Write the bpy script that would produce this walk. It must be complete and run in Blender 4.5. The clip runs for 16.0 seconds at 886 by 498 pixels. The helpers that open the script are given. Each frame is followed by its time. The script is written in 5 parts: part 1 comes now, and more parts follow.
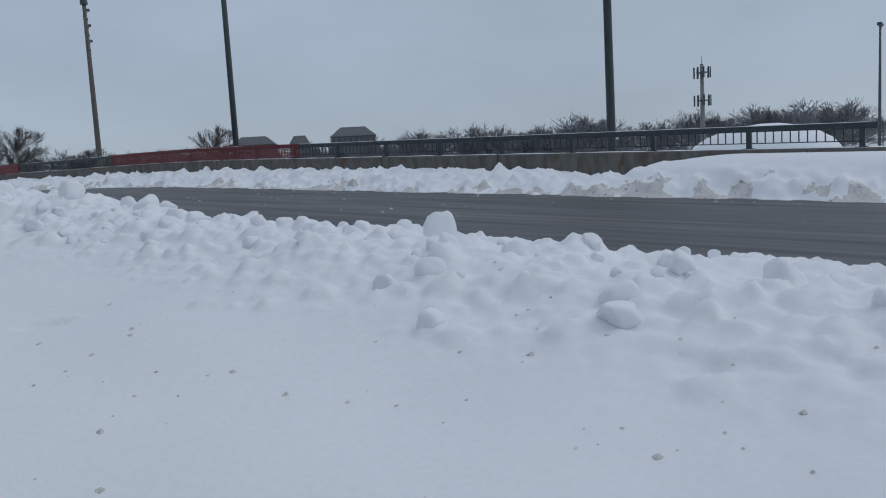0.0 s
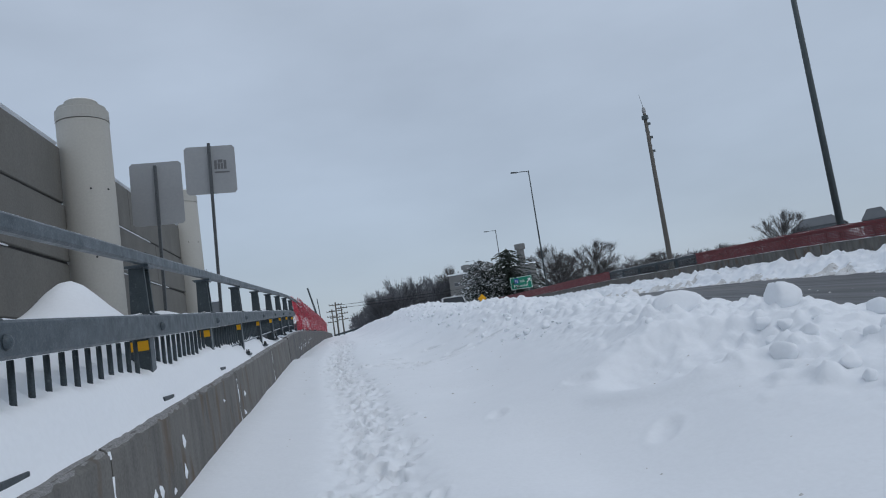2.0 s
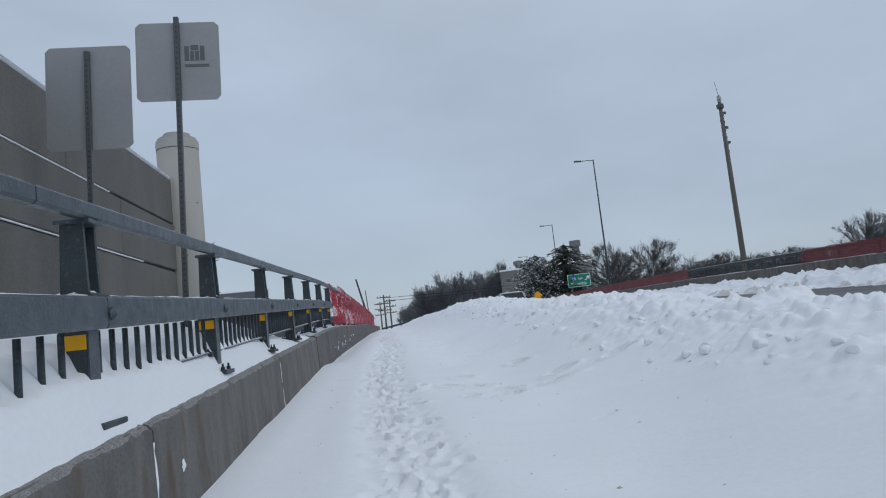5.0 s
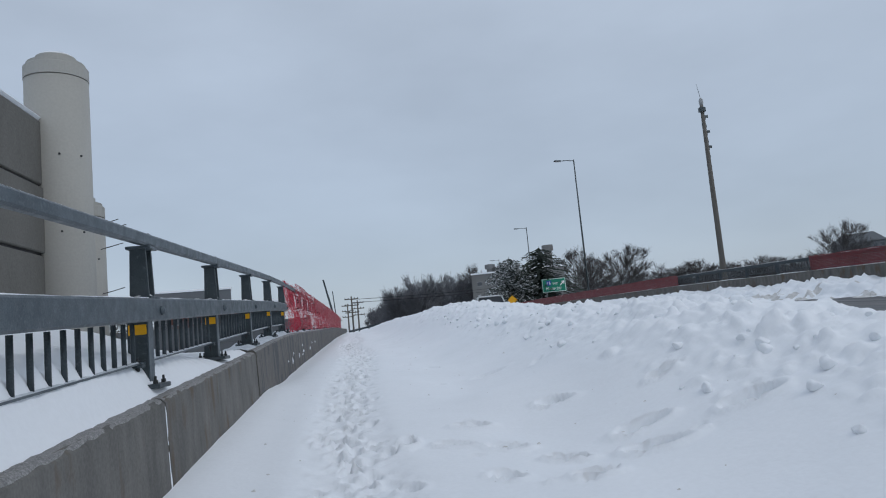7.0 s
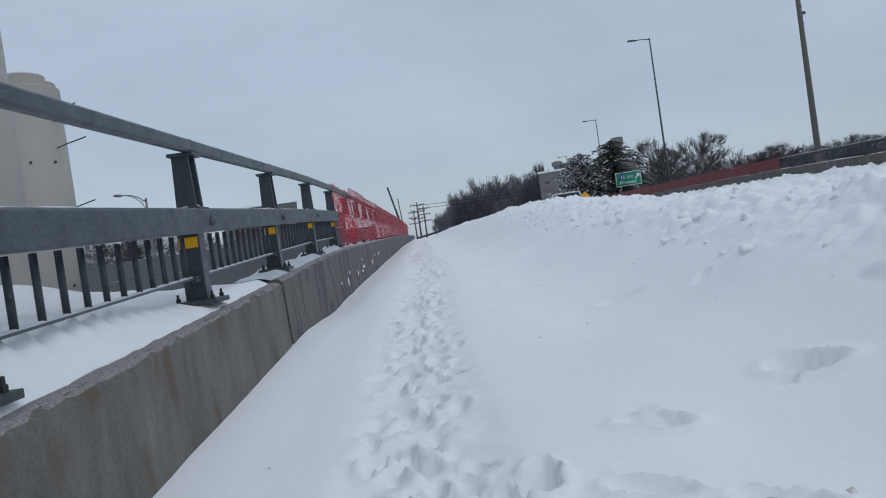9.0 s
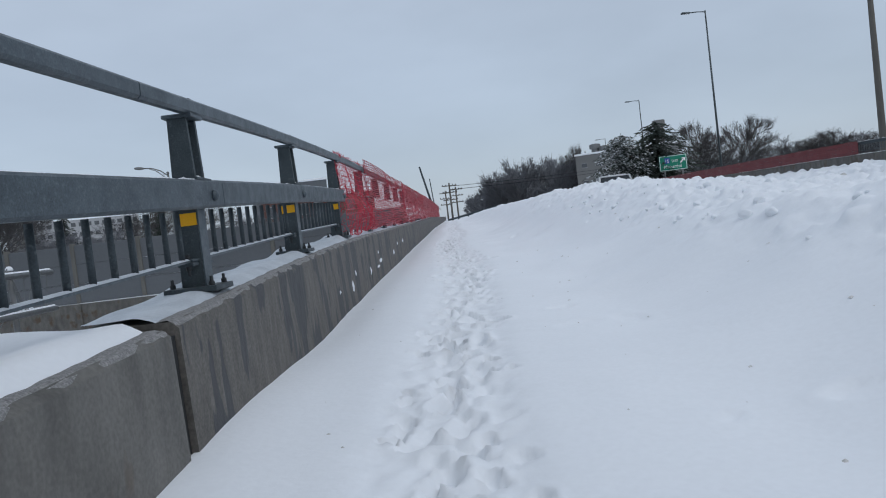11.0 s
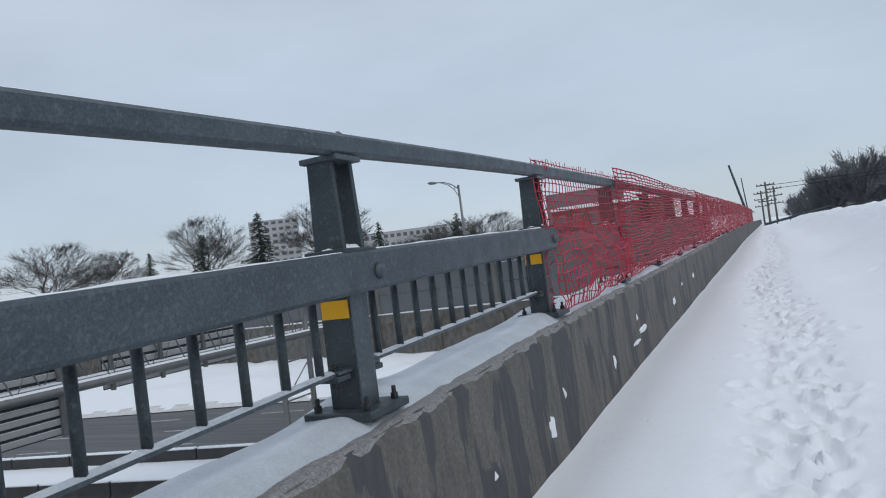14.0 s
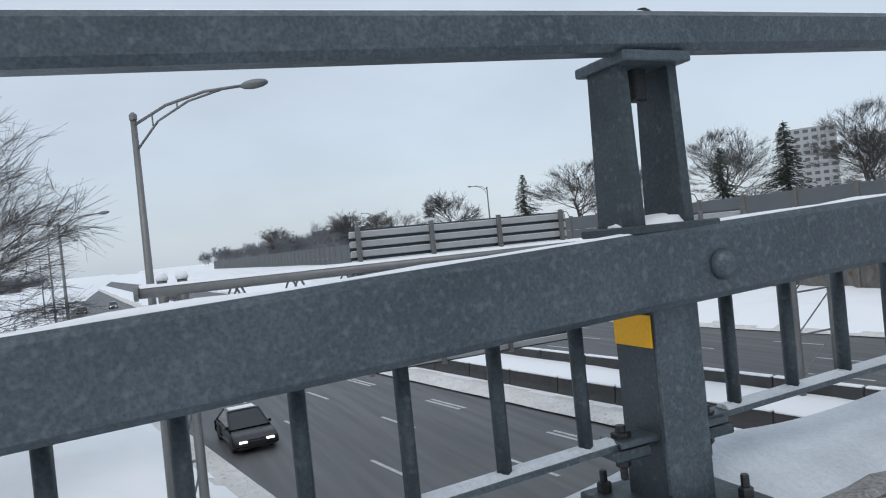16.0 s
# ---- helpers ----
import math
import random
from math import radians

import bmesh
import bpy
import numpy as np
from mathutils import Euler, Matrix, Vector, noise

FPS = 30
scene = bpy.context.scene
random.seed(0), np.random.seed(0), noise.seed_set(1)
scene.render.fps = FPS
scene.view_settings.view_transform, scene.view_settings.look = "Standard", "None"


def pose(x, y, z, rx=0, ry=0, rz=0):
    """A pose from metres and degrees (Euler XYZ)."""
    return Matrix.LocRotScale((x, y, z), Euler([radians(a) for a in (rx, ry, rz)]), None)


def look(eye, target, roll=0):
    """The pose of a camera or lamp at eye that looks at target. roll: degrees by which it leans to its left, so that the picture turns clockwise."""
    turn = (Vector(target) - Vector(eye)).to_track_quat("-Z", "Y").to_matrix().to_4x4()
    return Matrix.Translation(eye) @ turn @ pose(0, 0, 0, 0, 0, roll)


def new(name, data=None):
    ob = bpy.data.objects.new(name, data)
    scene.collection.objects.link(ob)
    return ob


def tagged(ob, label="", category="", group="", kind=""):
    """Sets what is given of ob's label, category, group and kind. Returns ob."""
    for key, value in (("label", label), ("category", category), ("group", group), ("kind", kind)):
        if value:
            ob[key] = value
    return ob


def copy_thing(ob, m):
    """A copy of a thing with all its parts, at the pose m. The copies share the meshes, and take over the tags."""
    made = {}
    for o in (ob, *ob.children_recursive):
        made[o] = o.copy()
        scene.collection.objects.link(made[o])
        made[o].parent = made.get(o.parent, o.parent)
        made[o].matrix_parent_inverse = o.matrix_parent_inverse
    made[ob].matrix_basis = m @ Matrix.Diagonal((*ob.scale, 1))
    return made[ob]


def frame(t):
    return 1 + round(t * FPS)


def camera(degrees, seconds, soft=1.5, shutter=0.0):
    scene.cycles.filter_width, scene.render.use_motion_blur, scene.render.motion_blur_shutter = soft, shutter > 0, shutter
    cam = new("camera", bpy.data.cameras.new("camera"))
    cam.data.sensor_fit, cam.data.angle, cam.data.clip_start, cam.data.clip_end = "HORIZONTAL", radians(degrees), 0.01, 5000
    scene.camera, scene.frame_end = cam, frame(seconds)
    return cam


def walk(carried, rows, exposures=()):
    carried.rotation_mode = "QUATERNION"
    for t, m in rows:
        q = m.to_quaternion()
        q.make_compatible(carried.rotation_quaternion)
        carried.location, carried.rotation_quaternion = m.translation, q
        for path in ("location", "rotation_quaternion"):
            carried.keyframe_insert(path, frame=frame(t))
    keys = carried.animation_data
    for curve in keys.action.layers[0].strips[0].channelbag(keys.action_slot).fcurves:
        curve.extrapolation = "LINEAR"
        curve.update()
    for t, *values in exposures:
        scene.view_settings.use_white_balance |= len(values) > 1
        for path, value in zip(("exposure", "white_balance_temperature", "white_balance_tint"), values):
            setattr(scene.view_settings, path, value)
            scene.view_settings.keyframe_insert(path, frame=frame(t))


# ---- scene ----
cam = camera(64.0, 16.0, soft=1.1)
PATH = [
    (0, (1.486, -5.893, 0.161), (3.035, -4.645, -0.043), -3.3),
    (0.3, (1.471, -5.502, 0.231), (2.684, -3.92, 0.078), -4.3),
    (0.5, (1.485, -5.239, 0.229), (2.495, -3.516, 0.123), -3.9),
    (1, (1.484, -4.474, 0.304), (2.206, -2.609, 0.339), -5.6),
    (1.5, (1.396, -3.644, 0.369), (1.819, -1.699, 0.57), -7.3),
    (2, (1.375, -2.936, 0.42), (1.696, -0.974, 0.636), -8.4),
    (2.5, (1.427, -2.239, 0.463), (1.69, -0.272, 0.709), -8.6),
    (3, (1.444, -1.449, 0.523), (1.69, 0.514, 0.821), -8.1),
    (3.5, (1.5, -0.702, 0.573), (1.722, 1.262, 0.882), -7.4),
    (4, (1.459, 0.002, 0.556), (1.658, 1.975, 0.819), -6.7),
    (4.2, (1.481, 0.311, 0.546), (1.663, 2.287, 0.796), -6.4),
    (6.3, (1.345, 3.938, 0.728), (1.562, 5.915, 0.937), -6.5),
    (6.5, (1.407, 4.303, 0.735), (1.662, 6.274, 0.959), -6.5),
    (7, (1.452, 5.089, 0.779), (1.721, 7.058, 1.0), -5.4),
    (7.5, (1.497, 5.892, 0.784), (1.767, 7.87, 0.912), -5.6),
    (8, (1.463, 6.672, 0.802), (1.538, 8.67, 0.851), -5.7),
    (8.5, (1.465, 7.454, 0.82), (1.652, 9.445, 0.791), -7.5),
    (9, (1.481, 8.205, 0.87), (1.538, 10.204, 0.843), -8.3),
    (9.2, (1.477, 8.576, 0.872), (1.554, 10.574, 0.822), -7.6),
    (11.3, (1.449, 11.996, 1.063), (1.407, 13.995, 0.995), -6.8),
    (11.5, (1.43, 12.305, 1.106), (1.437, 14.305, 1.071), -6.8),
    (12, (1.516, 13.113, 1.242), (1.607, 15.11, 1.291), -5.5),
    (12.5, (1.465, 13.824, 1.268), (1.503, 15.823, 1.299), -6.1),
    (13, (1.55, 14.576, 1.313), (1.403, 16.569, 1.371), -7.9),
    (13.5, (1.464, 15.212, 1.386), (0.897, 17.129, 1.453), -7.7),
    (14, (1.511, 15.862, 1.441), (0.673, 17.677, 1.492), -7.4),
    (14.5, (1.44, 16.334, 1.493), (0.256, 17.946, 1.528), -6.8),
    (15, (1.359, 16.748, 1.518), (-0.165, 18.042, 1.506), -5.9),
    (15.5, (1.383, 17.025, 1.554), (-0.35, 18.022, 1.513), -5.7),
    (16, (1.22, 17.171, 1.571), (-0.602, 17.994, 1.547), -5.7),
]
walk(cam, [(t, look(eye, target, roll)) for t, eye, target, roll in PATH],
     [(0, -0.38, 6450, 10), (1.0, -0.30, 6450, 10), (2.0, -0.20, 6480, 10), (6.5, -0.16, 6500, 10), (7.5, -0.16, 6500, 10), (8.5, -0.30, 6500, 10), (9.0, -0.17, 6500, 10), (11.5, -0.10, 6530, 10), (12.6, -0.13, 6560, 10), (13.0, -0.13, 6600, 10), (13.5, -0.06, 6650, 10), (14.5, 0.15, 6750, 10),
      (16, 0.28, 6850, 10)])

# ---------------------------------------------------------------- light
SKY_LOW, SKY_HIGH = (0.39, 0.465, 0.57), (0.585, 0.665, 0.78)
world = bpy.data.worlds.new("overcast")
scene.world = world
world.use_nodes = True
wn, wl = world.node_tree.nodes, world.node_tree.links
wn.clear()
w_out, w_bg = wn.new("ShaderNodeOutputWorld"), wn.new("ShaderNodeBackground")
w_tc, w_sep = wn.new("ShaderNodeTexCoord"), wn.new("ShaderNodeSeparateXYZ")
w_sky, w_ramp = wn.new("ShaderNodeTexSky"), wn.new("ShaderNodeValToRGB")
w_sky.sky_type, w_sky.sun_disc = "NISHITA", False
w_sky.sun_elevation, w_sky.sun_rotation = radians(35), radians(150)
w_ramp.color_ramp.elements[0].color, w_ramp.color_ramp.elements[1].color = (*SKY_LOW, 1), (*SKY_HIGH, 1)
w_noise, w_map, w_var = wn.new("ShaderNodeTexNoise"), wn.new("ShaderNodeMapping"), wn.new("ShaderNodeMapRange")
w_map.inputs["Scale"].default_value = (1.3, 1.3, 3.2)
w_noise.inputs["Scale"].default_value, w_noise.inputs["Detail"].default_value = 2.4, 5
w_var.inputs["From Min"].default_value, w_var.inputs["From Max"].default_value = 0.3, 0.7
w_var.inputs["To Min"].default_value, w_var.inputs["To Max"].default_value = 0.90, 1.05
w_mul, w_mix = wn.new("ShaderNodeVectorMath"), wn.new("ShaderNodeMix")
w_mul.operation, w_mix.data_type = "MULTIPLY", "RGBA"
w_mix.inputs[0].default_value = 0.02
wl.new(w_tc.outputs["Generated"], w_sep.inputs[0])
wl.new(w_sep.outputs["Z"], w_ramp.inputs[0])
wl.new(w_tc.outputs["Generated"], w_map.inputs[0])
wl.new(w_map.outputs[0], w_noise.inputs["Vector"])
wl.new(w_noise.outputs[0], w_var.inputs["Value"])
wl.new(w_ramp.outputs[0], w_mul.inputs[0])
wl.new(w_var.outputs[0], w_mul.inputs[1])
wl.new(w_mul.outputs[0], w_mix.inputs[6])
wl.new(w_sky.outputs[0], w_mix.inputs[7])
wl.new(w_mix.outputs[2], w_bg.inputs[0])
wl.new(w_bg.outputs[0], w_out.inputs[0])
sun = new("sun", bpy.data.lights.new("sun", "SUN"))
sun.data.energy, sun.data.angle, sun.data.color = 0.5, radians(30), (1.0, 0.97, 0.92)
sun.matrix_world = look((20, -15, 30), (0, 0, 0))

# ---------------------------------------------------------------- materials


def material(name, color, rough=0.8, metal=0.0, second=None, scale=4.0, amount=0.5, fine=60.0, grain=0.12, bump=0.15, depth=0.004,
             stretch=(1, 1, 1), third=None, third_scale=1.0, third_edge=(0.55, 0.62), third_stretch=(1, 1, 1), by_object=0.0, swell=0.0):
    """A surface of two colours that mix in broad patches, with fine grain, relief and, if given, sharp-edged patches of a third colour."""
    m = bpy.data.materials.new(name)
    m.use_nodes = True
    n, l = m.node_tree.nodes, m.node_tree.links
    b = n["Principled BSDF"]
    b.inputs["Roughness"].default_value, b.inputs["Metallic"].default_value = rough, metal
    pos = n.new("ShaderNodeNewGeometry")

    def wave(size, detail, span):
        mp, t = n.new("ShaderNodeMapping"), n.new("ShaderNodeTexNoise")
        mp.inputs["Scale"].default_value = span
        t.inputs["Scale"].default_value, t.inputs["Detail"].default_value = size, detail
        l.new(pos.outputs["Position"], mp.inputs[0])
        l.new(mp.outputs[0], t.inputs["Vector"])
        return t.outputs[0]

    def blend(fac, a, c, kind="MIX"):
        x = n.new("ShaderNodeMix")
        x.data_type, x.blend_type = "RGBA", kind
        for socket, value in ((x.inputs[0], fac), (x.inputs[6], a), (x.inputs[7], c)):
            if isinstance(value, (tuple, float, int)):
                socket.default_value = (*value, 1) if isinstance(value, tuple) else value
            else:
                l.new(value, socket)
        return x.outputs[2]

    def span(value, lo, hi, a=0.0, c=1.0):
        r = n.new("ShaderNodeMapRange")
        for k, v in (("From Min", lo), ("From Max", hi), ("To Min", a), ("To Max", c)):
            r.inputs[k].default_value = v
        l.new(value, r.inputs["Value"])
        return r.outputs[0]

    second = second or tuple(c * 0.72 for c in color)
    col = blend(span(wave(scale, 5, stretch), 0.5 - 0.28, 0.5 + 0.28, 0.0, amount), color, second)
    fine_wave = wave(fine, 4, (1, 1, 1))
    col = blend(1.0, col, span(fine_wave, 0.3, 0.7, 1 - grain, 1 + grain * 0.6), "MULTIPLY")
    if third:
        col = blend(span(wave(third_scale, 3, third_stretch), *third_edge), col, third)
    if by_object:
        info = n.new("ShaderNodeObjectInfo")
        col = blend(1.0, col, span(info.outputs["Random"], 0, 1, 1 - by_object, 1 + by_object), "MULTIPLY")
    l.new(col, b.inputs["Base Color"])
    l.new(span(wave(scale * 2.3, 3, stretch), 0.3, 0.7, max(rough - 0.1, 0.05), min(rough + 0.08, 1)), b.inputs["Roughness"])
    if bump:
        bp = n.new("ShaderNodeBump")
        bp.inputs["Strength"].default_value, bp.inputs["Distance"].default_value = bump, depth
        l.new(fine_wave, bp.inputs["Height"])
        if swell:
            wide = n.new("ShaderNodeBump")
            wide.inputs["Strength"].default_value, wide.inputs["Distance"].default_value = swell, 0.03
            l.new(wave(8.0, 4, (1, 1, 1)), wide.inputs["Height"])
            l.new(wide.outputs[0], bp.inputs["Normal"])
        l.new(bp.outputs[0], b.inputs["Normal"])
    return m


def glowing(name, color, power):
    m = material(name, color, 0.3)
    b = m.node_tree.nodes["Principled BSDF"]
    b.inputs["Emission Color"].default_value, b.inputs["Emission Strength"].default_value = (*color, 1), power
    return m


def glass(name, tint=(0.02, 0.025, 0.03)):
    m = material(name, tint, 0.06, grain=0.02, bump=0)
    return m


SNOW = material("snow", (0.85, 0.87, 0.895), 0.9, second=(0.81, 0.835, 0.865), scale=1.2, fine=28, grain=0.02, bump=0.14, depth=0.012, swell=0.09)
SNOW_ICE = material("crusted_snow", (0.66, 0.70, 0.74), 0.45, second=(0.46, 0.50, 0.54), scale=4.5, amount=1.0, fine=70, grain=0.08, bump=0.7, depth=0.012)
SNOW_DIRTY = material("dirty_snow", (0.74, 0.74, 0.74), 0.85, second=(0.55, 0.53, 0.50), scale=1.6, amount=0.9, fine=22, grain=0.18, bump=0.8, depth=0.03,
                      third=(0.36, 0.34, 0.31), third_scale=7.0, third_edge=(0.60, 0.70))
ASPHALT = material("wet_asphalt", (0.036, 0.038, 0.042), 0.5, second=(0.068, 0.068, 0.07), scale=0.5, amount=0.8, fine=90, grain=0.3, bump=0.3, depth=0.004,
                   stretch=(3.0, 0.15, 1), third=(0.09, 0.085, 0.08), third_scale=0.8, third_edge=(0.52, 0.66), third_stretch=(2.2, 0.06, 1))
ASPHALT_LOW = material("highway_asphalt", (0.075, 0.077, 0.083), 0.55, second=(0.12, 0.12, 0.122), scale=0.5, amount=0.8, fine=60, grain=0.2, bump=0.2,
                       stretch=(0.1, 2.0, 1))
CONCRETE = material("parapet_concrete", (0.158, 0.145, 0.129), 0.72, second=(0.082, 0.076, 0.069), scale=5.0, amount=1.0, fine=55, grain=0.28, bump=0.45, depth=0.005,
                    stretch=(1, 2.2, 0.5), third=(0.058, 0.059, 0.062), third_scale=1.25, third_edge=(0.525, 0.538), third_stretch=(1, 2.8, 0.8))
CONCRETE_WET = material("wet_barrier_concrete", (0.06, 0.06, 0.06), 0.7, second=(0.03, 0.03, 0.03), scale=1.5, amount=0.9, fine=40, grain=0.2, bump=0.3)
CONCRETE_RUST = material("stained_concrete", (0.19, 0.182, 0.166), 0.8, second=(0.075, 0.072, 0.067), scale=2.6, amount=1.0, fine=50, grain=0.2, bump=0.5, stretch=(1, 1.7, 0.45),
                         third=(0.105, 0.077, 0.053), third_scale=2.1, third_edge=(0.56, 0.68), third_stretch=(1, 1.8, 0.7))
CONCRETE_EDGE = material("exposed_aggregate", (0.36, 0.35, 0.34), 0.9, second=(0.20, 0.2, 0.2), scale=40, amount=1, fine=110, grain=0.4, bump=1.0, depth=0.01)
WALL_GREY = material("noise_wall_concrete", (0.172, 0.166, 0.150), 0.85, second=(0.118, 0.115, 0.105), scale=1.6, amount=0.9, fine=40, grain=0.14, bump=0.5, depth=0.008,
                     stretch=(1, 1, 0.4))
COLUMN = material("cream_column", (0.43, 0.42, 0.385), 0.7, second=(0.36, 0.352, 0.325), scale=1.3, amount=0.8, fine=40, grain=0.05, bump=0.15, stretch=(1, 1, 0.25))
STEEL = material("galvanised_steel", (0.050, 0.066, 0.079), 0.44, 0.3, second=(0.090, 0.114, 0.131), scale=5, amount=1.0, fine=150, grain=0.3, bump=0.22,
                 third=(0.112, 0.138, 0.154), third_scale=55, third_edge=(0.54, 0.74))
STEEL_DARK = material("weathered_steel", (0.033, 0.046, 0.054), 0.55, 0.25, second=(0.062, 0.079, 0.088), scale=7, amount=0.9, fine=120, grain=0.3, bump=0.2,
                      third=(0.085, 0.102, 0.11), third_scale=42, third_edge=(0.6, 0.72))
STEEL_PALE = material("pale_galvanised_steel", (0.22, 0.225, 0.225), 0.5, 0.35, second=(0.16, 0.165, 0.165), scale=3, amount=0.8, fine=80, grain=0.1, bump=0.05)
POST_GREY = material("sign_post_steel", (0.10, 0.108, 0.115), 0.5, 0.3, second=(0.075, 0.082, 0.088), scale=5, amount=0.8, fine=80, grain=0.15, bump=0.1)
BOLT = material("black_bolt", (0.045, 0.048, 0.05), 0.5, 0.6, fine=150, grain=0.3)
YELLOW = material("reflector_yellow", (0.86, 0.43, 0.004), 0.6, second=(0.78, 0.37, 0.004), scale=14, fine=120, grain=0.06, bump=0.05)
NET = material("red_plastic_net", (0.46, 0.018, 0.045), 0.5, second=(0.33, 0.012, 0.035), scale=5, fine=40, grain=0.15, bump=0)
NET_OLD = material("dull_red_net", (0.20, 0.034, 0.038), 0.6, second=(0.14, 0.028, 0.032), scale=3, fine=40, grain=0.15, bump=0)
SIGN_BACK = material("bare_aluminium", (0.33, 0.338, 0.345), 0.5, 0.3, second=(0.27, 0.278, 0.285), scale=2.5, fine=30, grain=0.04, bump=0)
SIGN_GREEN = material("sign_green", (0.0, 0.21, 0.125), 0.4, second=(0.0, 0.19, 0.11), fine=20, grain=0.03, bump=0)
SIGN_WHITE = material("sign_white", (0.78, 0.80, 0.80), 0.4, fine=20, grain=0.02, bump=0, amount=0.1)
SIGN_BLUE = material("sign_blue", (0.02, 0.08, 0.32), 0.4, bump=0)
SIGN_INK = material("sticker_grey", (0.13, 0.13, 0.135), 0.6, bump=0)
TAPE = material("lane_paint", (0.62, 0.63, 0.63), 0.6, second=(0.35, 0.35, 0.35), scale=5, amount=0.8, bump=0)
WOOD = material("utility_pole_wood", (0.13, 0.12, 0.105), 0.85, second=(0.08, 0.075, 0.07), scale=2, fine=60, grain=0.2, stretch=(3, 3, 0.2))
POLE = material("painted_pole", (0.06, 0.075, 0.08), 0.5, 0.3, second=(0.09, 0.105, 0.11), scale=2, fine=60, grain=0.08)
BARK = material("bark", (0.072, 0.068, 0.067), 0.9, second=(0.052, 0.05, 0.05), scale=3, fine=30, grain=0.2, bump=0.3, by_object=0.25)
# atmospheric haze put into the colour: paler, bluer bark for the distant woods
BARK_HAZED = material("hazed_bark", (0.165, 0.170, 0.184), 0.9, second=(0.115, 0.12, 0.13), scale=0.4, fine=20, grain=0.1, bump=0)
NEEDLE = material("dark_needles", (0.016, 0.026, 0.020), 0.8, second=(0.030, 0.042, 0.030), scale=2.5, amount=1, fine=14, grain=0.3, bump=0)
NEEDLE_SNOWY = material("snowy_needles", (0.03, 0.045, 0.035), 0.8, second=(0.05, 0.06, 0.05), scale=2.5, amount=1, fine=14, grain=0.3, bump=0,
                        third=(0.72, 0.75, 0.78), third_scale=3.2, third_edge=(0.52, 0.58))
FACADE = material("pale_facade", (0.19, 0.19, 0.185), 0.85, second=(0.15, 0.15, 0.148), scale=0.3, fine=6, grain=0.05, bump=0)
FACADE_PALE = material("concrete_tower", (0.36, 0.365, 0.37), 0.85, second=(0.31, 0.315, 0.32), scale=0.2, fine=6, grain=0.05, bump=0)
FACADE_DARK = material("dark_facade", (0.135, 0.145, 0.155), 0.85, second=(0.11, 0.12, 0.13), scale=0.2, fine=6, grain=0.05, bump=0)
BRICK = material("far_brick", (0.14, 0.075, 0.064), 0.85, second=(0.11, 0.05, 0.042), scale=0.5, fine=10, grain=0.12, bump=0)
PANE = glass("dark_window")
# lighter panes for far buildings: the haze of distance is painted into the glass
PANE_FAR = glass("haze_tinted_window", (0.10, 0.108, 0.118))
CAR_BLACK = material("black_car_paint", (0.012, 0.013, 0.015), 0.2, fine=20, grain=0.05, bump=0)
CAR_WHITE = material("white_car_paint", (0.55, 0.56, 0.57), 0.25, second=(0.40, 0.40, 0.40), scale=1.2, fine=20, grain=0.05, bump=0)
CAR_GREY = material("grey_car_paint", (0.16, 0.165, 0.17), 0.25, second=(0.22, 0.22, 0.22), scale=1.2, fine=20, grain=0.05, bump=0)
RUBBER = material("tyre_rubber", (0.018, 0.018, 0.019), 0.85, bump=0.1)
HEADLIGHT = glowing("lit_headlight", (1.0, 0.96, 0.9), 1.6)
TAIL = material("tail_light", (0.25, 0.01, 0.012), 0.3, bump=0)

# ---------------------------------------------------------------- helpers of the scene


def mesh_of(name, verts, faces, mat, smooth=False):
    me = bpy.data.meshes.new(name)
    me.from_pydata([tuple(v) for v in verts], [], [tuple(f) for f in faces])
    me.materials.append(mat)
    if smooth:
        me.polygons.foreach_set("use_smooth", [True] * len(me.polygons))
    me.update()
    return me


def done(bm, name, mat, smooth=False):
    bmesh.ops.recalc_face_normals(bm, faces=bm.faces)
    me = bpy.data.meshes.new(name)
    bm.to_mesh(me)
    bm.free()
    for x in mat if isinstance(mat, (list, tuple)) else (mat,):
        me.materials.append(x)
    if smooth:
        me.polygons.foreach_set("use_smooth", [True] * len(me.polygons))
    return me


def part(name, bm, mat, parent=None, label="", smooth=False):
    """Links a bmesh (or a mesh) as one object under a thing or a part."""
    ob = new(name, bm if isinstance(bm, bpy.types.Mesh) else done(bm, name, mat, smooth))
    if parent:
        ob.parent = parent
    if label:
        ob["label"] = label
    return ob


def thing(name, label, category, group="", at=None, kind=""):
    return tagged(new(name), label, category, group, kind) if at is None else place(tagged(new(name), label, category, group, kind), at)


def place(ob, m):
    ob.matrix_basis = m if isinstance(m, Matrix) else Matrix.Translation(m)
    return ob


def box(bm, lo, hi, bevel=0.0, m=None):
    """A box from corner lo to corner hi, with bevelled edges."""
    size, mid = [b - a for a, b in zip(lo, hi)], [(a + b) / 2 for a, b in zip(lo, hi)]
    r = bmesh.ops.create_cube(bm, size=1, matrix=(m or Matrix()) @ Matrix.Translation(mid) @ Matrix.Diagonal((*size, 1)))
    if bevel:
        edges = {e for v in r["verts"] for e in v.link_edges}
        bmesh.ops.bevel(bm, geom=list(edges), offset=bevel, segments=1, affect="EDGES", profile=0.5)
    return bm


def boxes(*pairs, bevel=0.0):
    bm = bmesh.new()
    for lo, hi in pairs:
        box(bm, lo, hi, bevel)
    return bm


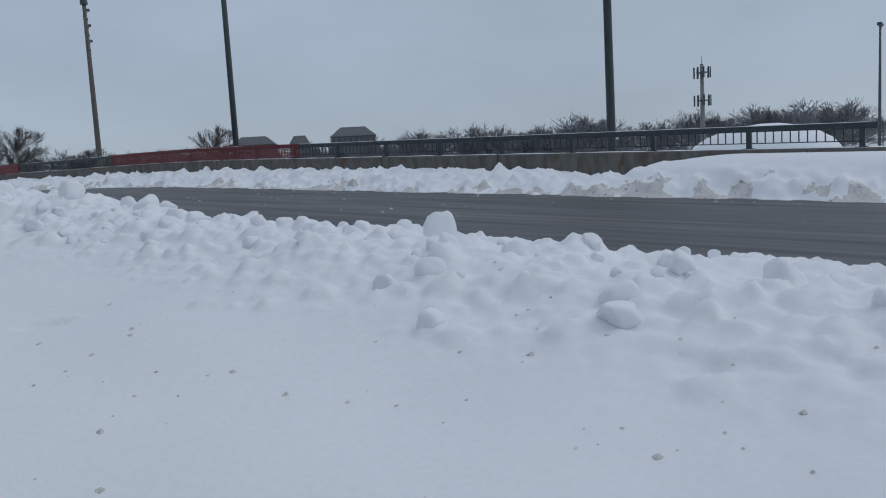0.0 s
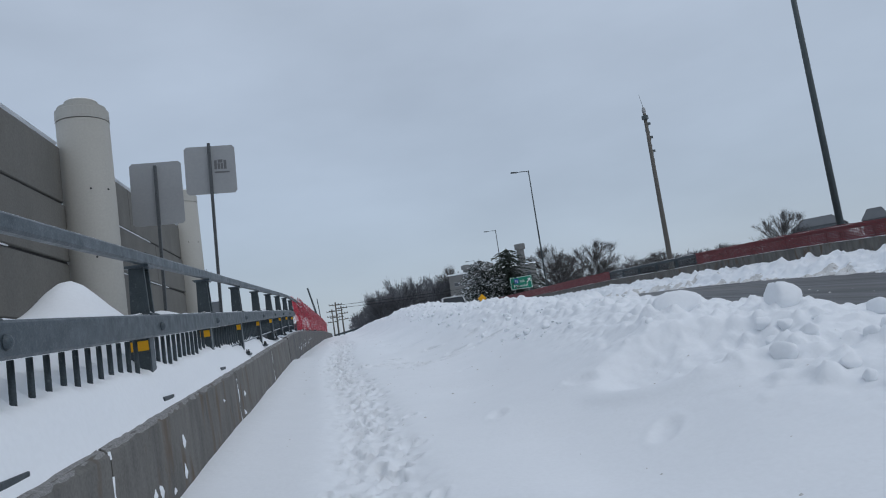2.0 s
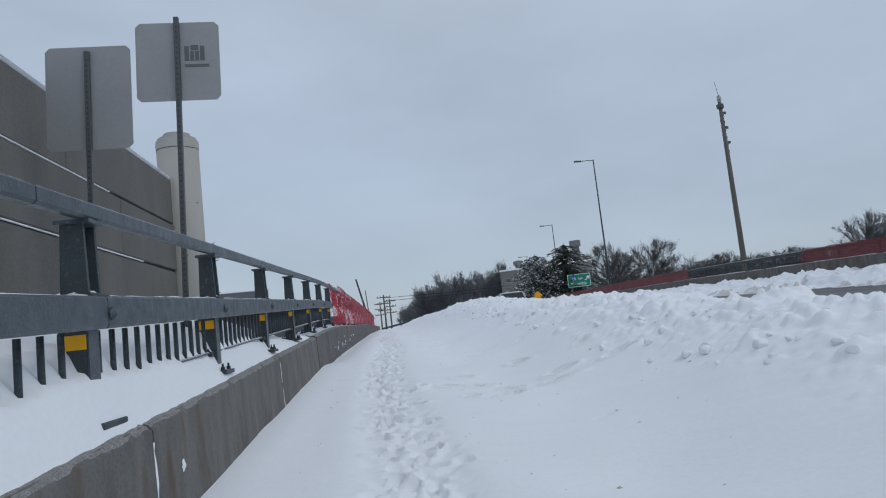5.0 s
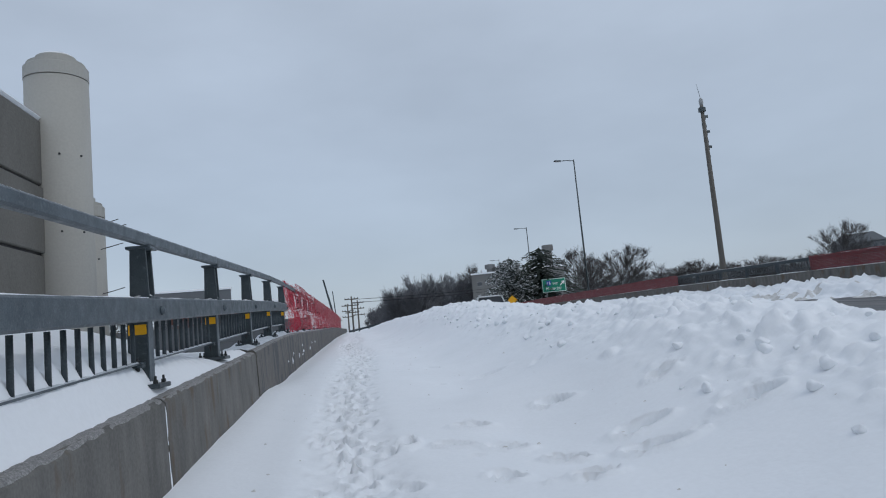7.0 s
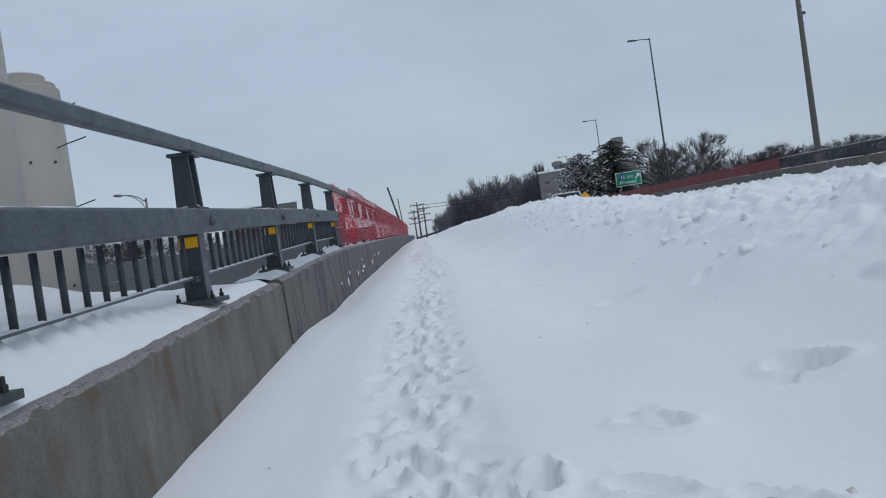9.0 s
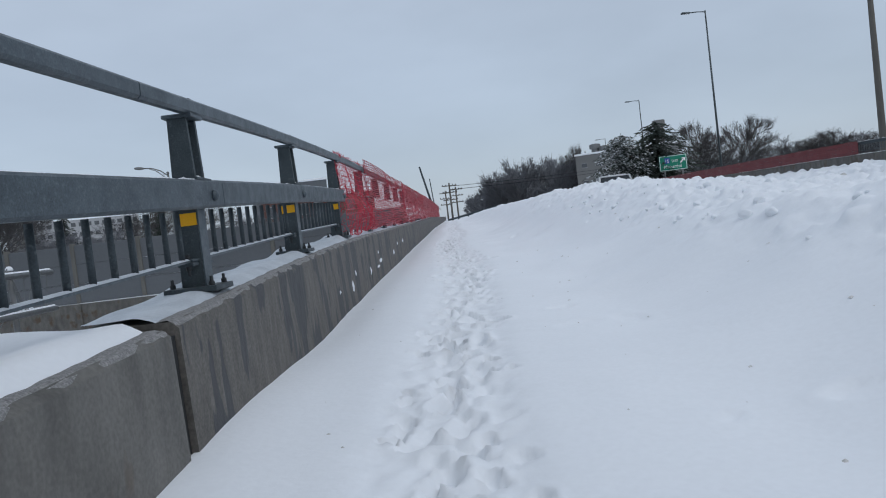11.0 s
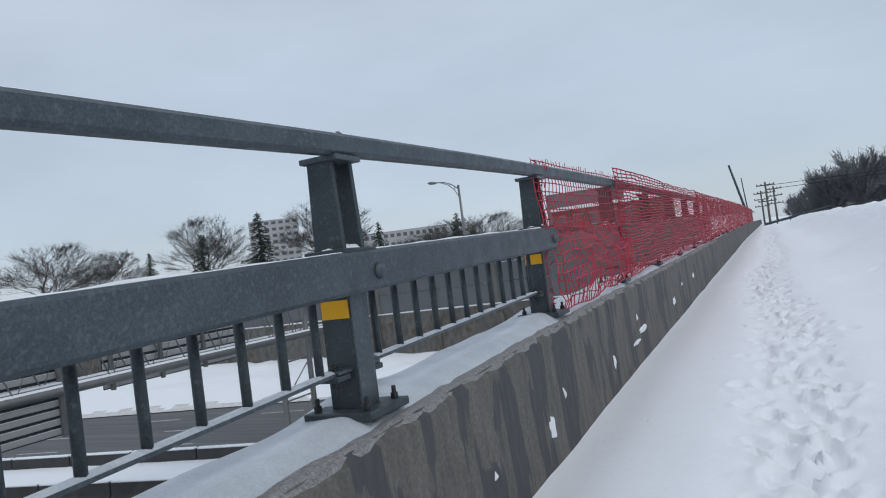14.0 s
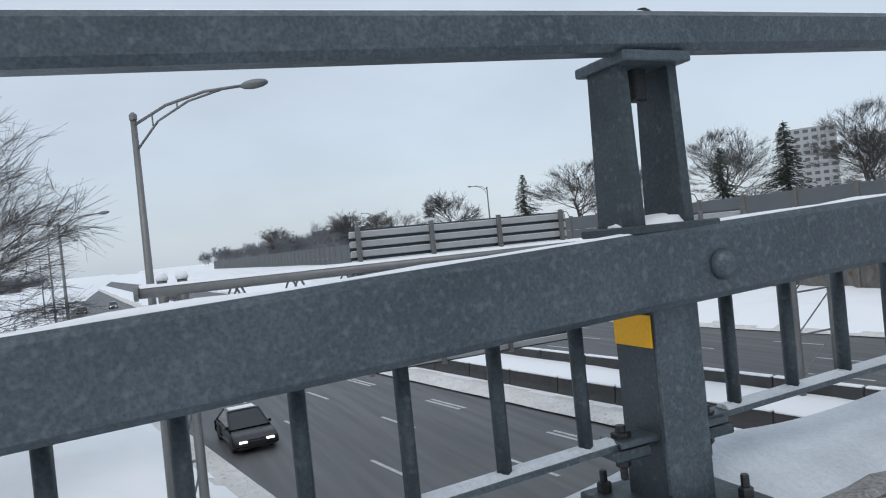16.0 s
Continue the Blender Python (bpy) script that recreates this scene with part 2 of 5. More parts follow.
def tube(bm, points, radii, sides=8, caps=True):
    """A tube through points, with a radius at each."""
    rings = []
    for i, (p, r) in enumerate(zip(points, radii)):
        p = Vector(p)
        way = (Vector(points[min(i + 1, len(points) - 1)]) - Vector(points[max(i - 1, 0)])).normalized()
        side = way.cross((0, 0, 1) if abs(way.z) < 0.9 else (0, 1, 0)).normalized()
        up = side.cross(way)
        rings.append([bm.verts.new(p + r * (math.cos(a) * side + math.sin(a) * up)) for a in [2 * math.pi * k / sides for k in range(sides)]])
    for a, b in zip(rings, rings[1:]):
        for k in range(sides):
            bm.faces.new((a[k], a[(k + 1) % sides], b[(k + 1) % sides], b[k]))
    if caps:
        bm.faces.new(rings[0])
        bm.faces.new(rings[-1])
    return bm


def turned(bm, profile, sides=24):
    """A body of rotation round z through (radius, height) pairs."""
    rings = [[bm.verts.new((r * math.cos(2 * math.pi * k / sides), r * math.sin(2 * math.pi * k / sides), z)) for k in range(sides)] for r, z in profile]
    for a, b in zip(rings, rings[1:]):
        for k in range(sides):
            bm.faces.new((a[k], a[(k + 1) % sides], b[(k + 1) % sides], b[k]))
    bm.faces.new(rings[0])
    bm.faces.new(rings[-1])
    return bm


def swept(section, ys, base, bm=None):
    """A closed section of (x, z) pairs carried along y over the profile base(y)."""
    bm = bm or bmesh.new()
    rings = [[bm.verts.new((x, y, z + base(y))) for x, z in section] for y in ys]
    for a, b in zip(rings, rings[1:]):
        for k in range(len(section)):
            bm.faces.new((a[k], a[(k + 1) % len(section)], b[(k + 1) % len(section)], b[k]))
    bm.faces.new(rings[0])
    bm.faces.new(rings[-1])
    return bm


def smooth_step(a, b, v):
    t = np.clip((np.asarray(v, float) - a) / (b - a), 0, 1)
    return t * t * (3 - 2 * t)


def lattice(ix, iy, seed):
    h = (ix.astype(np.int64) * 374761393 + iy.astype(np.int64) * 668265263 + seed * 974634777) & 0x7FFFFFFF
    h = ((h ^ (h >> 13)) * 1274126177) & 0x7FFFFFFF
    return ((h ^ (h >> 16)) & 0xFFFF) / 65535.0


def rough(x, y, size, seed=0, octaves=1):
    """Smooth value noise from -1 to 1, with features of the given size in metres."""
    total, weight, out = 1.0, 0.0, 0.0
    for o in range(octaves):
        u, v = x / size * 2**o, y / size * 2**o
        iu, iv = np.floor(u), np.floor(v)
        fu, fv = u - iu, v - iv
        fu, fv = fu * fu * (3 - 2 * fu), fv * fv * (3 - 2 * fv)
        a, b = lattice(iu, iv, seed + o), lattice(iu + 1, iv, seed + o)
        c, d = lattice(iu, iv + 1, seed + o), lattice(iu + 1, iv + 1, seed + o)
        out = out + total * ((a * (1 - fu) + b * fu) * (1 - fv) + (c * (1 - fu) + d * fu) * fv) * 1.0
        weight += total
        total *= 0.5
    return out / weight * 2 - 1


def sheet(name, xs, ys, height, mats, pick=None, smooth=True, bend=None):
    """A ground sheet over the grid xs, ys with height(x, y); pick(x, y) chooses each face's material, bend(x) shifts it along y."""
    gx, gy = np.meshgrid(xs, ys)
    co = np.stack([gx, gy, height(gx, gy)], -1).reshape(-1, 3)
    w, h = len(xs), len(ys)
    k = (np.arange(h - 1)[:, None] * w + np.arange(w - 1)).reshape(-1)
    quads = np.stack([k, k + 1, k + w + 1, k + w], -1)
    mid = co[quads].mean(1)
    if bend:
        co[:, 1] += bend(co[:, 0])
    me = bpy.data.meshes.new(name)
    me.vertices.add(len(co))
    me.vertices.foreach_set("co", co.ravel())
    me.loops.add(quads.size)
    me.loops.foreach_set("vertex_index", quads.ravel().astype(np.int32))
    me.polygons.add(len(quads))
    me.polygons.foreach_set("loop_start", np.arange(0, quads.size, 4, dtype=np.int32))
    me.polygons.foreach_set("use_smooth", np.full(len(quads), smooth))
    for m in mats:
        me.materials.append(m)
    if pick:
        me.polygons.foreach_set("material_index", pick(mid[:, 0], mid[:, 1]).astype(np.int32))
    me.update(calc_edges=True)
    return new(name, me)


# ---------------------------------------------------------------- the lie of the land
PITCH = 2.6            # from railing post to railing post
BRIDGE_START, BRIDGE_END = 14.64, 62.0
LOW = -6.25            # the highway under the bridge


def deck(y):
    """Height of the walkway's snow: a steady climb that eases off where the bridge begins."""
    y = np.asarray(y, float)
    a, b, c = np.clip(y - 16.5, 0, 6.6), np.clip(y - 23.1, 0, None), np.clip(y - 60, 0, None)
    out = -0.6054 + 0.047 * np.minimum(y, 16.5) + 0.047 * a - 0.0025 * a * a + 0.016 * b - 0.006 * c
    return np.where(y < -40, -0.6054 - 0.047 * 40, out)


def road_line(y):
    """Height of the carriageway's crown, which climbs further than the walkway."""
    y = np.asarray(y, float)
    a, b, c = np.clip(y - 22, 0, 28), np.clip(y - 50, 0, 110), np.clip(y - 160, 0, None)
    out = -0.6054 + 0.047 * np.minimum(y, 22) + 0.047 * a - 0.039 * a * a / 56 + 0.008 * b - 0.004 * b * b / 220 - 0.012 * c
    return np.where(y < -40, -0.6054 - 0.047 * 40, out) - 0.2 * smooth_step(20, 40, y)


def deck1(y):
    return float(deck(y))


def bank_height(y):
    crest = np.interp(y, (-10, 0, 2, 3.5, 5.5, 9, 13, 20, 27, 35, 45, 70), (0.44, 0.45, 0.51, 0.63, 0.70, 0.77, 0.80, 0.73, 0.84, 0.84, 0.88, 0.70))
    return crest + road_line(y) - deck(y) + 0.05 * rough(y, y * 0, 2.3, 5)


_rs = np.random.RandomState(4)
PRINTS = []
for _y in np.arange(-9.0, 36.0, 0.045):
    PRINTS.append((1.43 + 0.12 * math.sin(_y * 0.35) + _rs.normal(0, 0.17), _y + _rs.uniform(-0.08, 0.08), _rs.normal(0, 0.6), _rs.uniform(0.02, 0.062), _rs.uniform(0.3, 0.8)))
for _x, _y in ((1.81, 10.96), (2.18, 10.75), (2.42, 11.39), (2.55, 10.52), (2.85, 9.96), (3.48, 10.17), (2.35, 9.63), (2.83, 9.33), (3.37, 9.66), (3.25, 11.61), (4.1, 9.7), (4.0, 10.9)):
    PRINTS.append((_x, _y, _rs.normal(1.1, 0.4), _rs.uniform(0.07, 0.12), _rs.uniform(0.7, 1.15)))
    for _j in range(3):
        PRINTS.append((_x + _rs.normal(0, 0.16), _y + _rs.normal(0, 0.16), _rs.normal(1.2, 0.9), _rs.uniform(-0.03, 0.04), _rs.uniform(0.2, 0.45)))
for _k in range(26):
    PRINTS.append((_rs.uniform(2.0, 4.4), _rs.uniform(-3, 30), _rs.uniform(0, 3), _rs.uniform(0.01, 0.035), _rs.uniform(0.5, 1.3)))
CLODS = []
for _k in range(4300):
    _y = _rs.uniform(-8, 34)
    _x = min(max(_rs.normal(5.2, 0.62), 3.95 + 0.35 * abs(_rs.normal())), 6.9)
    CLODS.append((_x, _y, _rs.choice((0.05, 0.06, 0.08, 0.11), p=(0.36, 0.32, 0.22, 0.10)), _rs.uniform(0.25, 0.55), _rs.uniform(0, 3.1)))


def walk_snow(x, y):
    """The walkway's snow, trodden along the middle, and the ploughed bank beside the road."""
    z = deck(y) + (0.075 - 0.16 * smooth_step(15.0, 18.5, y)) * np.exp(-((x - 0.2) / 0.35) ** 2) - 0.03
    z = z + 0.02 * rough(x, y, 1.7, 1, 2) + 0.004 * rough(x, y, 0.25, 2, 2)
    line = 1.43 + 0.12 * np.sin(y * 0.35)
    tread = np.exp(-((x - line) / 0.36) ** 4)
    z = z - 0.05 * tread + 0.034 * tread * rough(x, y, 0.10, 14, 2)
    top = bank_height(y)
    toe = 3.9 + 0.35 * rough(y, y * 0, 3.1, 8)
    rise = smooth_step(toe - 1.6, toe + 1.25, x) ** 1.5
    fall = smooth_step(7.3, 5.55, x + 0.25 * rough(y, x, 1.2, 11))
    body = top * rise * fall
    lump = 0.5 + 0.5 * rough(x, y, 0.55, 21, 3)
    blob = np.clip(rough(x, y, 0.34, 23) - 0.25, 0, 1) * 0.05 + np.clip(rough(x, y, 0.62, 29) - 0.3, 0, 1) * 0.10
    on = smooth_step(toe - 0.4, toe + 0.9, x) * smooth_step(8.0, 6.6, x)
    z = z + body + on * (0.11 * (lump - 0.5) + blob + 0.03 * rough(x, y, 0.09, 27, 2))
    drift = smooth_step(2.1, 2.9, x) * smooth_step(4.6, 3.4, x)
    z = z + drift * 0.07 * rough(x * 0.8, y, 1.15, 31, 2)
    bowl = np.sqrt(((x - 4.30 - 0.12 * rough(x, y, 0.6, 33)) / 0.80) ** 2 + ((y - 2.75 + 0.25 * (x - 4.2)) / 0.70) ** 2)
    z = z - 0.18 * smooth_step(1.05, 0.5, bowl) + 0.05 * np.exp(-((bowl - 1.15) / 0.16) ** 2) * smooth_step(3.2, 2.4, y)
    return z


def pressed(x, y):
    z = walk_snow(x, y)
    wx, wy = 0.022 * rough(x, y, 0.075, 111, 2), 0.022 * rough(x, y, 0.075, 112, 2)
    for px, py, turn, d, s in PRINTS:
        c0, c1 = np.searchsorted(x[0], px - 0.45), np.searchsorted(x[0], px + 0.45)
        r0, r1 = np.searchsorted(y[:, 0], py - 0.45), np.searchsorted(y[:, 0], py + 0.45)
        if c0 == c1 or r0 == r1:
            continue
        u, v = x[r0:r1, c0:c1] + wx[r0:r1, c0:c1] - px, y[r0:r1, c0:c1] + wy[r0:r1, c0:c1] - py
        a, b = u * math.cos(turn) + v * math.sin(turn), -u * math.sin(turn) + v * math.cos(turn)
        q = (a / (0.075 * s)) ** 2 + (b / (0.15 * s)) ** 2
        z[r0:r1, c0:c1] += -d * np.exp(-q * q * q * 0.5) + 0.35 * d * np.exp(-((np.sqrt(q) - 1.45) / 0.35) ** 2)
    for px, py, r, tall, turn in CLODS:
        c0, c1 = np.searchsorted(x[0], px - r), np.searchsorted(x[0], px + r)
        r0, r1 = np.searchsorted(y[:, 0], py - r), np.searchsorted(y[:, 0], py + r)
        if c0 == c1 or r0 == r1:
            continue
        u, v = x[r0:r1, c0:c1] + wx[r0:r1, c0:c1] - px, y[r0:r1, c0:c1] + wy[r0:r1, c0:c1] - py
        a, b = u * math.cos(turn) + v * math.sin(turn), -u * math.sin(turn) + v * math.cos(turn)
        d = np.maximum(np.abs(a) * 0.9 + np.abs(b) * 0.45, np.abs(b) * 1.1) / r
        z[r0:r1, c0:c1] += tall * r * np.clip(1.35 * (1 - d), 0, 0.75) ** 0.7 * (d < 1)
    edge = smooth_step(7.9, 8.5, x)
    return z * (1 - edge) + edge * (road_height(x, y) - 0.06)


def road_height(x, y):
    return road_line(y) - 0.45 + 0.34 * np.clip((x - 6.5) / 12.0, 0, 1.2)


def far_snow(x, y):
    base = road_height(x, y)
    crest = 0.62 + 0.42 * smooth_step(4.0, -0.5, y) - 0.20 * np.exp(-((y - 3.4) / 1.6) ** 2)
    rise = smooth_step(18.2 + 0.15 * rough(y, x, 1.0, 44), 20.4, x)
    smoothness = smooth_step(3.0, 0.5, y) * smooth_step(19.0, 19.9, x)
    lump = 0.26 * rough(x, y, 0.5, 41, 4) + np.clip(rough(x, y, 0.3, 43) - 0.15, 0, 1) * 0.2 + np.clip(rough(x, y, 0.17, 45) - 0.2, 0, 1) * 0.12
    return base - 0.07 + crest * rise + lump * smooth_step(18.2, 18.9, x) * (1 - smoothness) * smooth_step(21.3, 20.6, x)


def land(x, y):
    """The ground sheet: high by the bridge's ends, low along the highway that passes beneath."""
    near = np.where(x < -3, -6.6 + 5.8 * smooth_step(-12, -4, x), 0) + np.where(x > -3, -0.8, 0)
    near = np.where(y < 8, near * smooth_step(-10, 8, y) - 1.8 * (1 - smooth_step(-10, 8, y)), near)
    far = 0.6 + 0.012 * np.clip(y - 66, 0, 150)
    t1, t2, t3 = smooth_step(15.5, 18.8, y), smooth_step(66.7, 67.3, y), smooth_step(62.6, 63.0, y)
    z = near * (1 - t1) + t1 * ((LOW - 0.45) * (1 - t3) + (t3 - t2) * -1.75 + far * t2)
    corridor = smooth_step(-2.6, -1.6, x) * smooth_step(24.5, 23.2, x)
    dk = deck(y) - 0.75
    lift = corridor * (1 - smooth_step(14.2, 15.4, y) + smooth_step(61.5, 64.0, y))
    z = z * (1 - lift) + lift * dk
    return z + 0.12 * rough(x, y, 9.0, 51, 2) * (1 - lift)


# ---------------------------------------------------------------- ground, roads, snow
def spread(points, step):
    out = []
    for (a, b), s in zip(zip(points, points[1:]), step):
        out += list(np.arange(a, b, s))
    return np.array(out + [points[-1]])


ground = sheet("ground", spread([-2600, -320, -60, -12, 0, 26, 60, 300, 2600], [285, 13, 3, 0.8, 1.3, 2.5, 12, 230]),
               spread([-2600, -60, 0, 14, 20, 62, 68, 160, 2600], [317, 10, 2, 0.4, 2, 0.2, 8, 244]), land, [SNOW])
tagged(ground, "snow-covered ground reaching to the horizon", "ground", kind="structure")
road = sheet("road", spread([6.2, 20.4], [0.6]), spread([-80, -10, 40, 220], [3, 0.5, 3]), road_height, [ASPHALT])
tagged(road, "wet grey asphalt road across the bridge", "road", kind="structure")
ys_near = spread([-14, -7, 22, 34, 42, 80, 220], [0.1, 0.03, 0.05, 0.12, 0.4, 2.0])
walkway = sheet("snow_walkway", spread([0.17, 0.9, 2.1, 3.7, 6.3, 8.5], [0.045, 0.028, 0.04, 0.028, 0.08]), ys_near, pressed, [SNOW, SNOW_DIRTY], lambda x, y: (x + 0.25 * rough(y, x, 0.7, 61, 2) > 6.75))
tagged(walkway, "snow-covered walkway with a trodden trail and ploughed bank", "snow", kind="structure")
far_bank = sheet("snow_verge", spread([17.8, 21.14], [0.07]), spread([-60, -8, 26, 60, 120], [0.8, 0.07, 0.2, 0.6]), far_snow, [SNOW, SNOW_DIRTY],
                 lambda x, y: (rough(x, y, 0.5, 62, 3) * 1.3 + 18.75 > x))
tagged(far_bank, "lumpy ploughed snowbank along the far kerb", "snow", kind="structure")

bm = boxes(((-0.36, BRIDGE_START, -1.55), (21.6, BRIDGE_END, -0.62)))
for v in bm.verts:
    v.co.z += deck1(v.co.y)
bridge_deck = part("bridge_deck", bm, CONCRETE_RUST)
tagged(bridge_deck, "concrete deck slab of the overpass", "bridge", kind="structure")

WALL_YS = [1.3 * k for k in range(-12, 180)]


def barrier_section(w0, w1, top, foot=-0.35):
    return [(w1 + 0.03, foot), (w1, top - 0.03), (w1 - 0.035, top), (w0 + 0.03, top + 0.005), (w0, top - 0.03), (w0, foot)]


def parapet(name, y0, y1, mat, top, label, x0=-0.30, x1=0.18, base=deck1):
    ys = [y0] + [y for y in WALL_YS if y0 + 0.05 < y < y1 - 0.05] + [y1]
    bm = swept(barrier_section(x0, x1, top), ys, base)
    ob = part(name, bm, mat)
    tagged(ob, label, "parapet", "parapet segments", "structure")
    return ob


SEGMENTS = [(-15.6, -8.3), (-8.28, -3.7), (-3.68, 0.92), (0.94, 5.5), (5.52, 10.08), (10.11, 14.60), (14.70, 21.9), (21.91, 29.2), (29.21, 36.5), (36.51, 43.8), (43.81, 62), (62.1, 160)]
for a, b in SEGMENTS:
    parapet("parapet_wall", a, b, CONCRETE_RUST if b < 14.65 else CONCRETE, 0.618 if b < 14.65 else 0.635,
            "grey concrete parapet segment with rust stains" if b < 14.65 else "grey concrete parapet segment with dark wet streaks")
for a, b in SEGMENTS[:9]:
    t = 0.618 if b < 14.65 else 0.635
    ys = spread([a + 0.01, b - 0.01], [0.09])
    bm = bmesh.new()
    rs = random.Random(int(a * 10) + 400)
    rows = []
    for y in ys:
        rows.append([bm.verts.new((x + rs.uniform(-0.008, 0.008) * (k > 0), y, deck1(y) + t + dz + rs.uniform(-0.004, 0.004))) for k, (x, dz) in
                     enumerate(((0.176, -0.032), (0.156, -0.004), (0.125, 0.008), (0.07, 0.004)))])
    for r, s in zip(rows, rows[1:]):
        for k in range(3):
            bm.faces.new((r[k], r[k + 1], s[k + 1], s[k]))
    part("chipped_edge", bm, CONCRETE_EDGE, bpy.data.objects["parapet_wall" if a < -15 else "parapet_wall.%03d" % SEGMENTS.index((a, b))])


for k, (a, b) in enumerate(SEGMENTS[1:5]):
    wall = bpy.data.objects["parapet_wall.%03d" % (k + 1)]
    rs = random.Random(k + 50)
    bm = bmesh.new()
    cols = [[], []]
    for j in range(15):
        z = 0.02 + 0.59 * j / 14
        x = 0.183 + 0.03 * (0.60 - z) / 0.95
        cols[0].append(bm.verts.new((x - 0.010, b - rs.uniform(0.004, 0.022), deck1(b) + z)))
        cols[1].append(bm.verts.new((x + rs.uniform(-0.004, 0.003), b + rs.uniform(0.006, 0.02), deck1(b) + z)))
    for j in range(14):
        if rs.random() < 0.8:
            bm.faces.new((cols[0][j], cols[1][j], cols[1][j + 1], cols[0][j + 1]))
    part("joint_snow", bm, SNOW, wall, "snow packed into the joint")


seal = part("joint_seal", swept([(0.172, -0.3), (0.158, 0.575), (-0.28, 0.575), (-0.28, -0.3)], [14.606, 14.694], deck1), RUBBER)
tagged(seal, "black rubber seal in the bridge's expansion joint", "joint", kind="structure")


def top_snow(x, y):
    """Snow and ice that lies on top of the parapet and is heaped behind it."""
    t = np.where(y < 14.65, 0.618, 0.635) + deck(y)
    full = smooth_step(13.6, 8.5, y)
    heap = smooth_step(-0.1, -0.75, x) * (0.30 + 0.10 * rough(x, y, 1.4, 71, 2)) * smooth_step(15.0, 11.5, y)
    back = full * (0.33 + 0.06 * rough(x, y, 1.1, 74, 2)) * smooth_step(0.08, -0.14, x)
    front = smooth_step(9.5, 5.0, y) * (0.24 + 0.04 * rough(x, y, 0.7, 75, 2)) * smooth_step(0.135, 0.0, x)
    heap = heap + np.maximum(back, front)
    heap = heap + 0.40 * np.exp(-((x + 1.05) / 0.34) ** 2) * (np.exp(-((y - 4.2) / 0.5) ** 2) + 0.5 * np.exp(-((y - 7.6) / 0.6) ** 2))
    comb = 0.045 * np.cos(2 * math.pi * y / 0.2) * np.exp(-((x + 0.16) / 0.1) ** 2) * smooth_step(14.0, 12.0, y)
    bed = 0.062 * smooth_step(0.085, -0.03, x) * (0.7 + 0.5 * rough(x, y, 0.5, 72, 2)) * np.where(y < 14.65, 1.3, 0.7)
    pile = 0
    for k in range(6, 13):
        pile = pile + 0.035 * np.exp(-((x + 0.02) / 0.11) ** 2 - ((y - PITCH * k + 0.20) / 0.18) ** 2) + 0.05 * np.exp(-((x + 0.2) / 0.12) ** 2 - ((y - PITCH * k - 0.3) / 0.3) ** 2)
    return t + 0.006 - 0.014 * smooth_step(0.065, 0.09, x) + bed + heap + comb + pile * np.where(y > 14.65, 1, 0)


heap = sheet("snow_heap", spread([-2.2, -0.4, 0.13], [0.09, 0.035]), spread([-15, 14.58], [0.05]), top_snow, [SNOW])
tagged(heap, "drifted snow heaped behind the railing", "snow", kind="structure")
cap = sheet("snow_cap", spread([-0.27, 0.13], [0.03]), spread([14.71, 36, 70], [0.06, 0.4]), top_snow, [SNOW_ICE])
tagged(cap, "thin icy snow along the parapet top", "snow", kind="structure")

# ---------------------------------------------------------------- the near railing


def zy(y):
    """Height of the reflectors on the railing posts."""
    return deck1(y) + 1.05


railing = thing("bridge_railing", "galvanised steel railing with round balusters on a concrete parapet", "railing")
rail_ys = lambda a, b: [a] + [PITCH * k / 2 for k in range(-12, 160) if a + 0.02 < PITCH * k / 2 < b - 0.02] + [b]


def rail_box(x0, x1, z0, z1, c=0.014):
    return [(x0 + c, z0), (x1 - c, z0), (x1, z0 + c), (x1, z1 - c), (x1 - c, z1), (x0 + c, z1), (x0, z1 - c), (x0, z0 + c)]


for a, b in ((-15.6, -8.2), (-8.19, 5.30), (5.31, 15.92), (15.93, 21.02)):
    part("middle_rail", swept(rail_box(-0.01, 0.070, 0.090, 0.254), rail_ys(a, b), zy), STEEL, railing)
for a, b in ((-15.6, -4.0), (-3.99, 4.62), (4.63, 14.9), (14.91, 29.0), (29.01, 62), (62.01, 110)):
    part("top_rail", swept(rail_box(-0.006, 0.062, 0.631, 0.717), rail_ys(a, b), zy), STEEL, railing)
    part("rail_snow", swept([(0.008, 0.716), (0.048, 0.716), (0.04, 0.721), (0.015, 0.721)], rail_ys(a + 0.05, b - 0.05), zy), SNOW, railing, "thin line of snow on the rail")

for a, b in ((-15.5, 5.29), (5.33, 15.9), (15.95, 20.98)):
    n = int((b - a) / 0.13)
    rs = random.Random(int(a * 7) + 900)
    bm = bmesh.new()
    rows = []
    for i in range(n + 1):
        y, h = a + (b - a) * i / n, rs.uniform(0.002, 0.011)
        rows.append([bm.verts.new((x, y, zy(y) + z)) for x, z in ((0.004, 0.2535), (0.016, 0.253 + h), (0.044, 0.253 + h * rs.uniform(0.5, 1)), (0.056 - rs.uniform(0, 0.012), 0.2535))])
    for r, t in zip(rows, rows[1:]):
        for i in range(3):
            bm.faces.new((r[i], r[i + 1], t[i + 1], t[i]))
    part("rail_snow", bm, SNOW, railing, "thin uneven snow on the rail", True)
baluster_me = done(tube(bmesh.new(), [(0, 0, -0.195), (0, 0, 0.085)], [0.0165, 0.0165], 8), "baluster", STEEL_DARK, True)


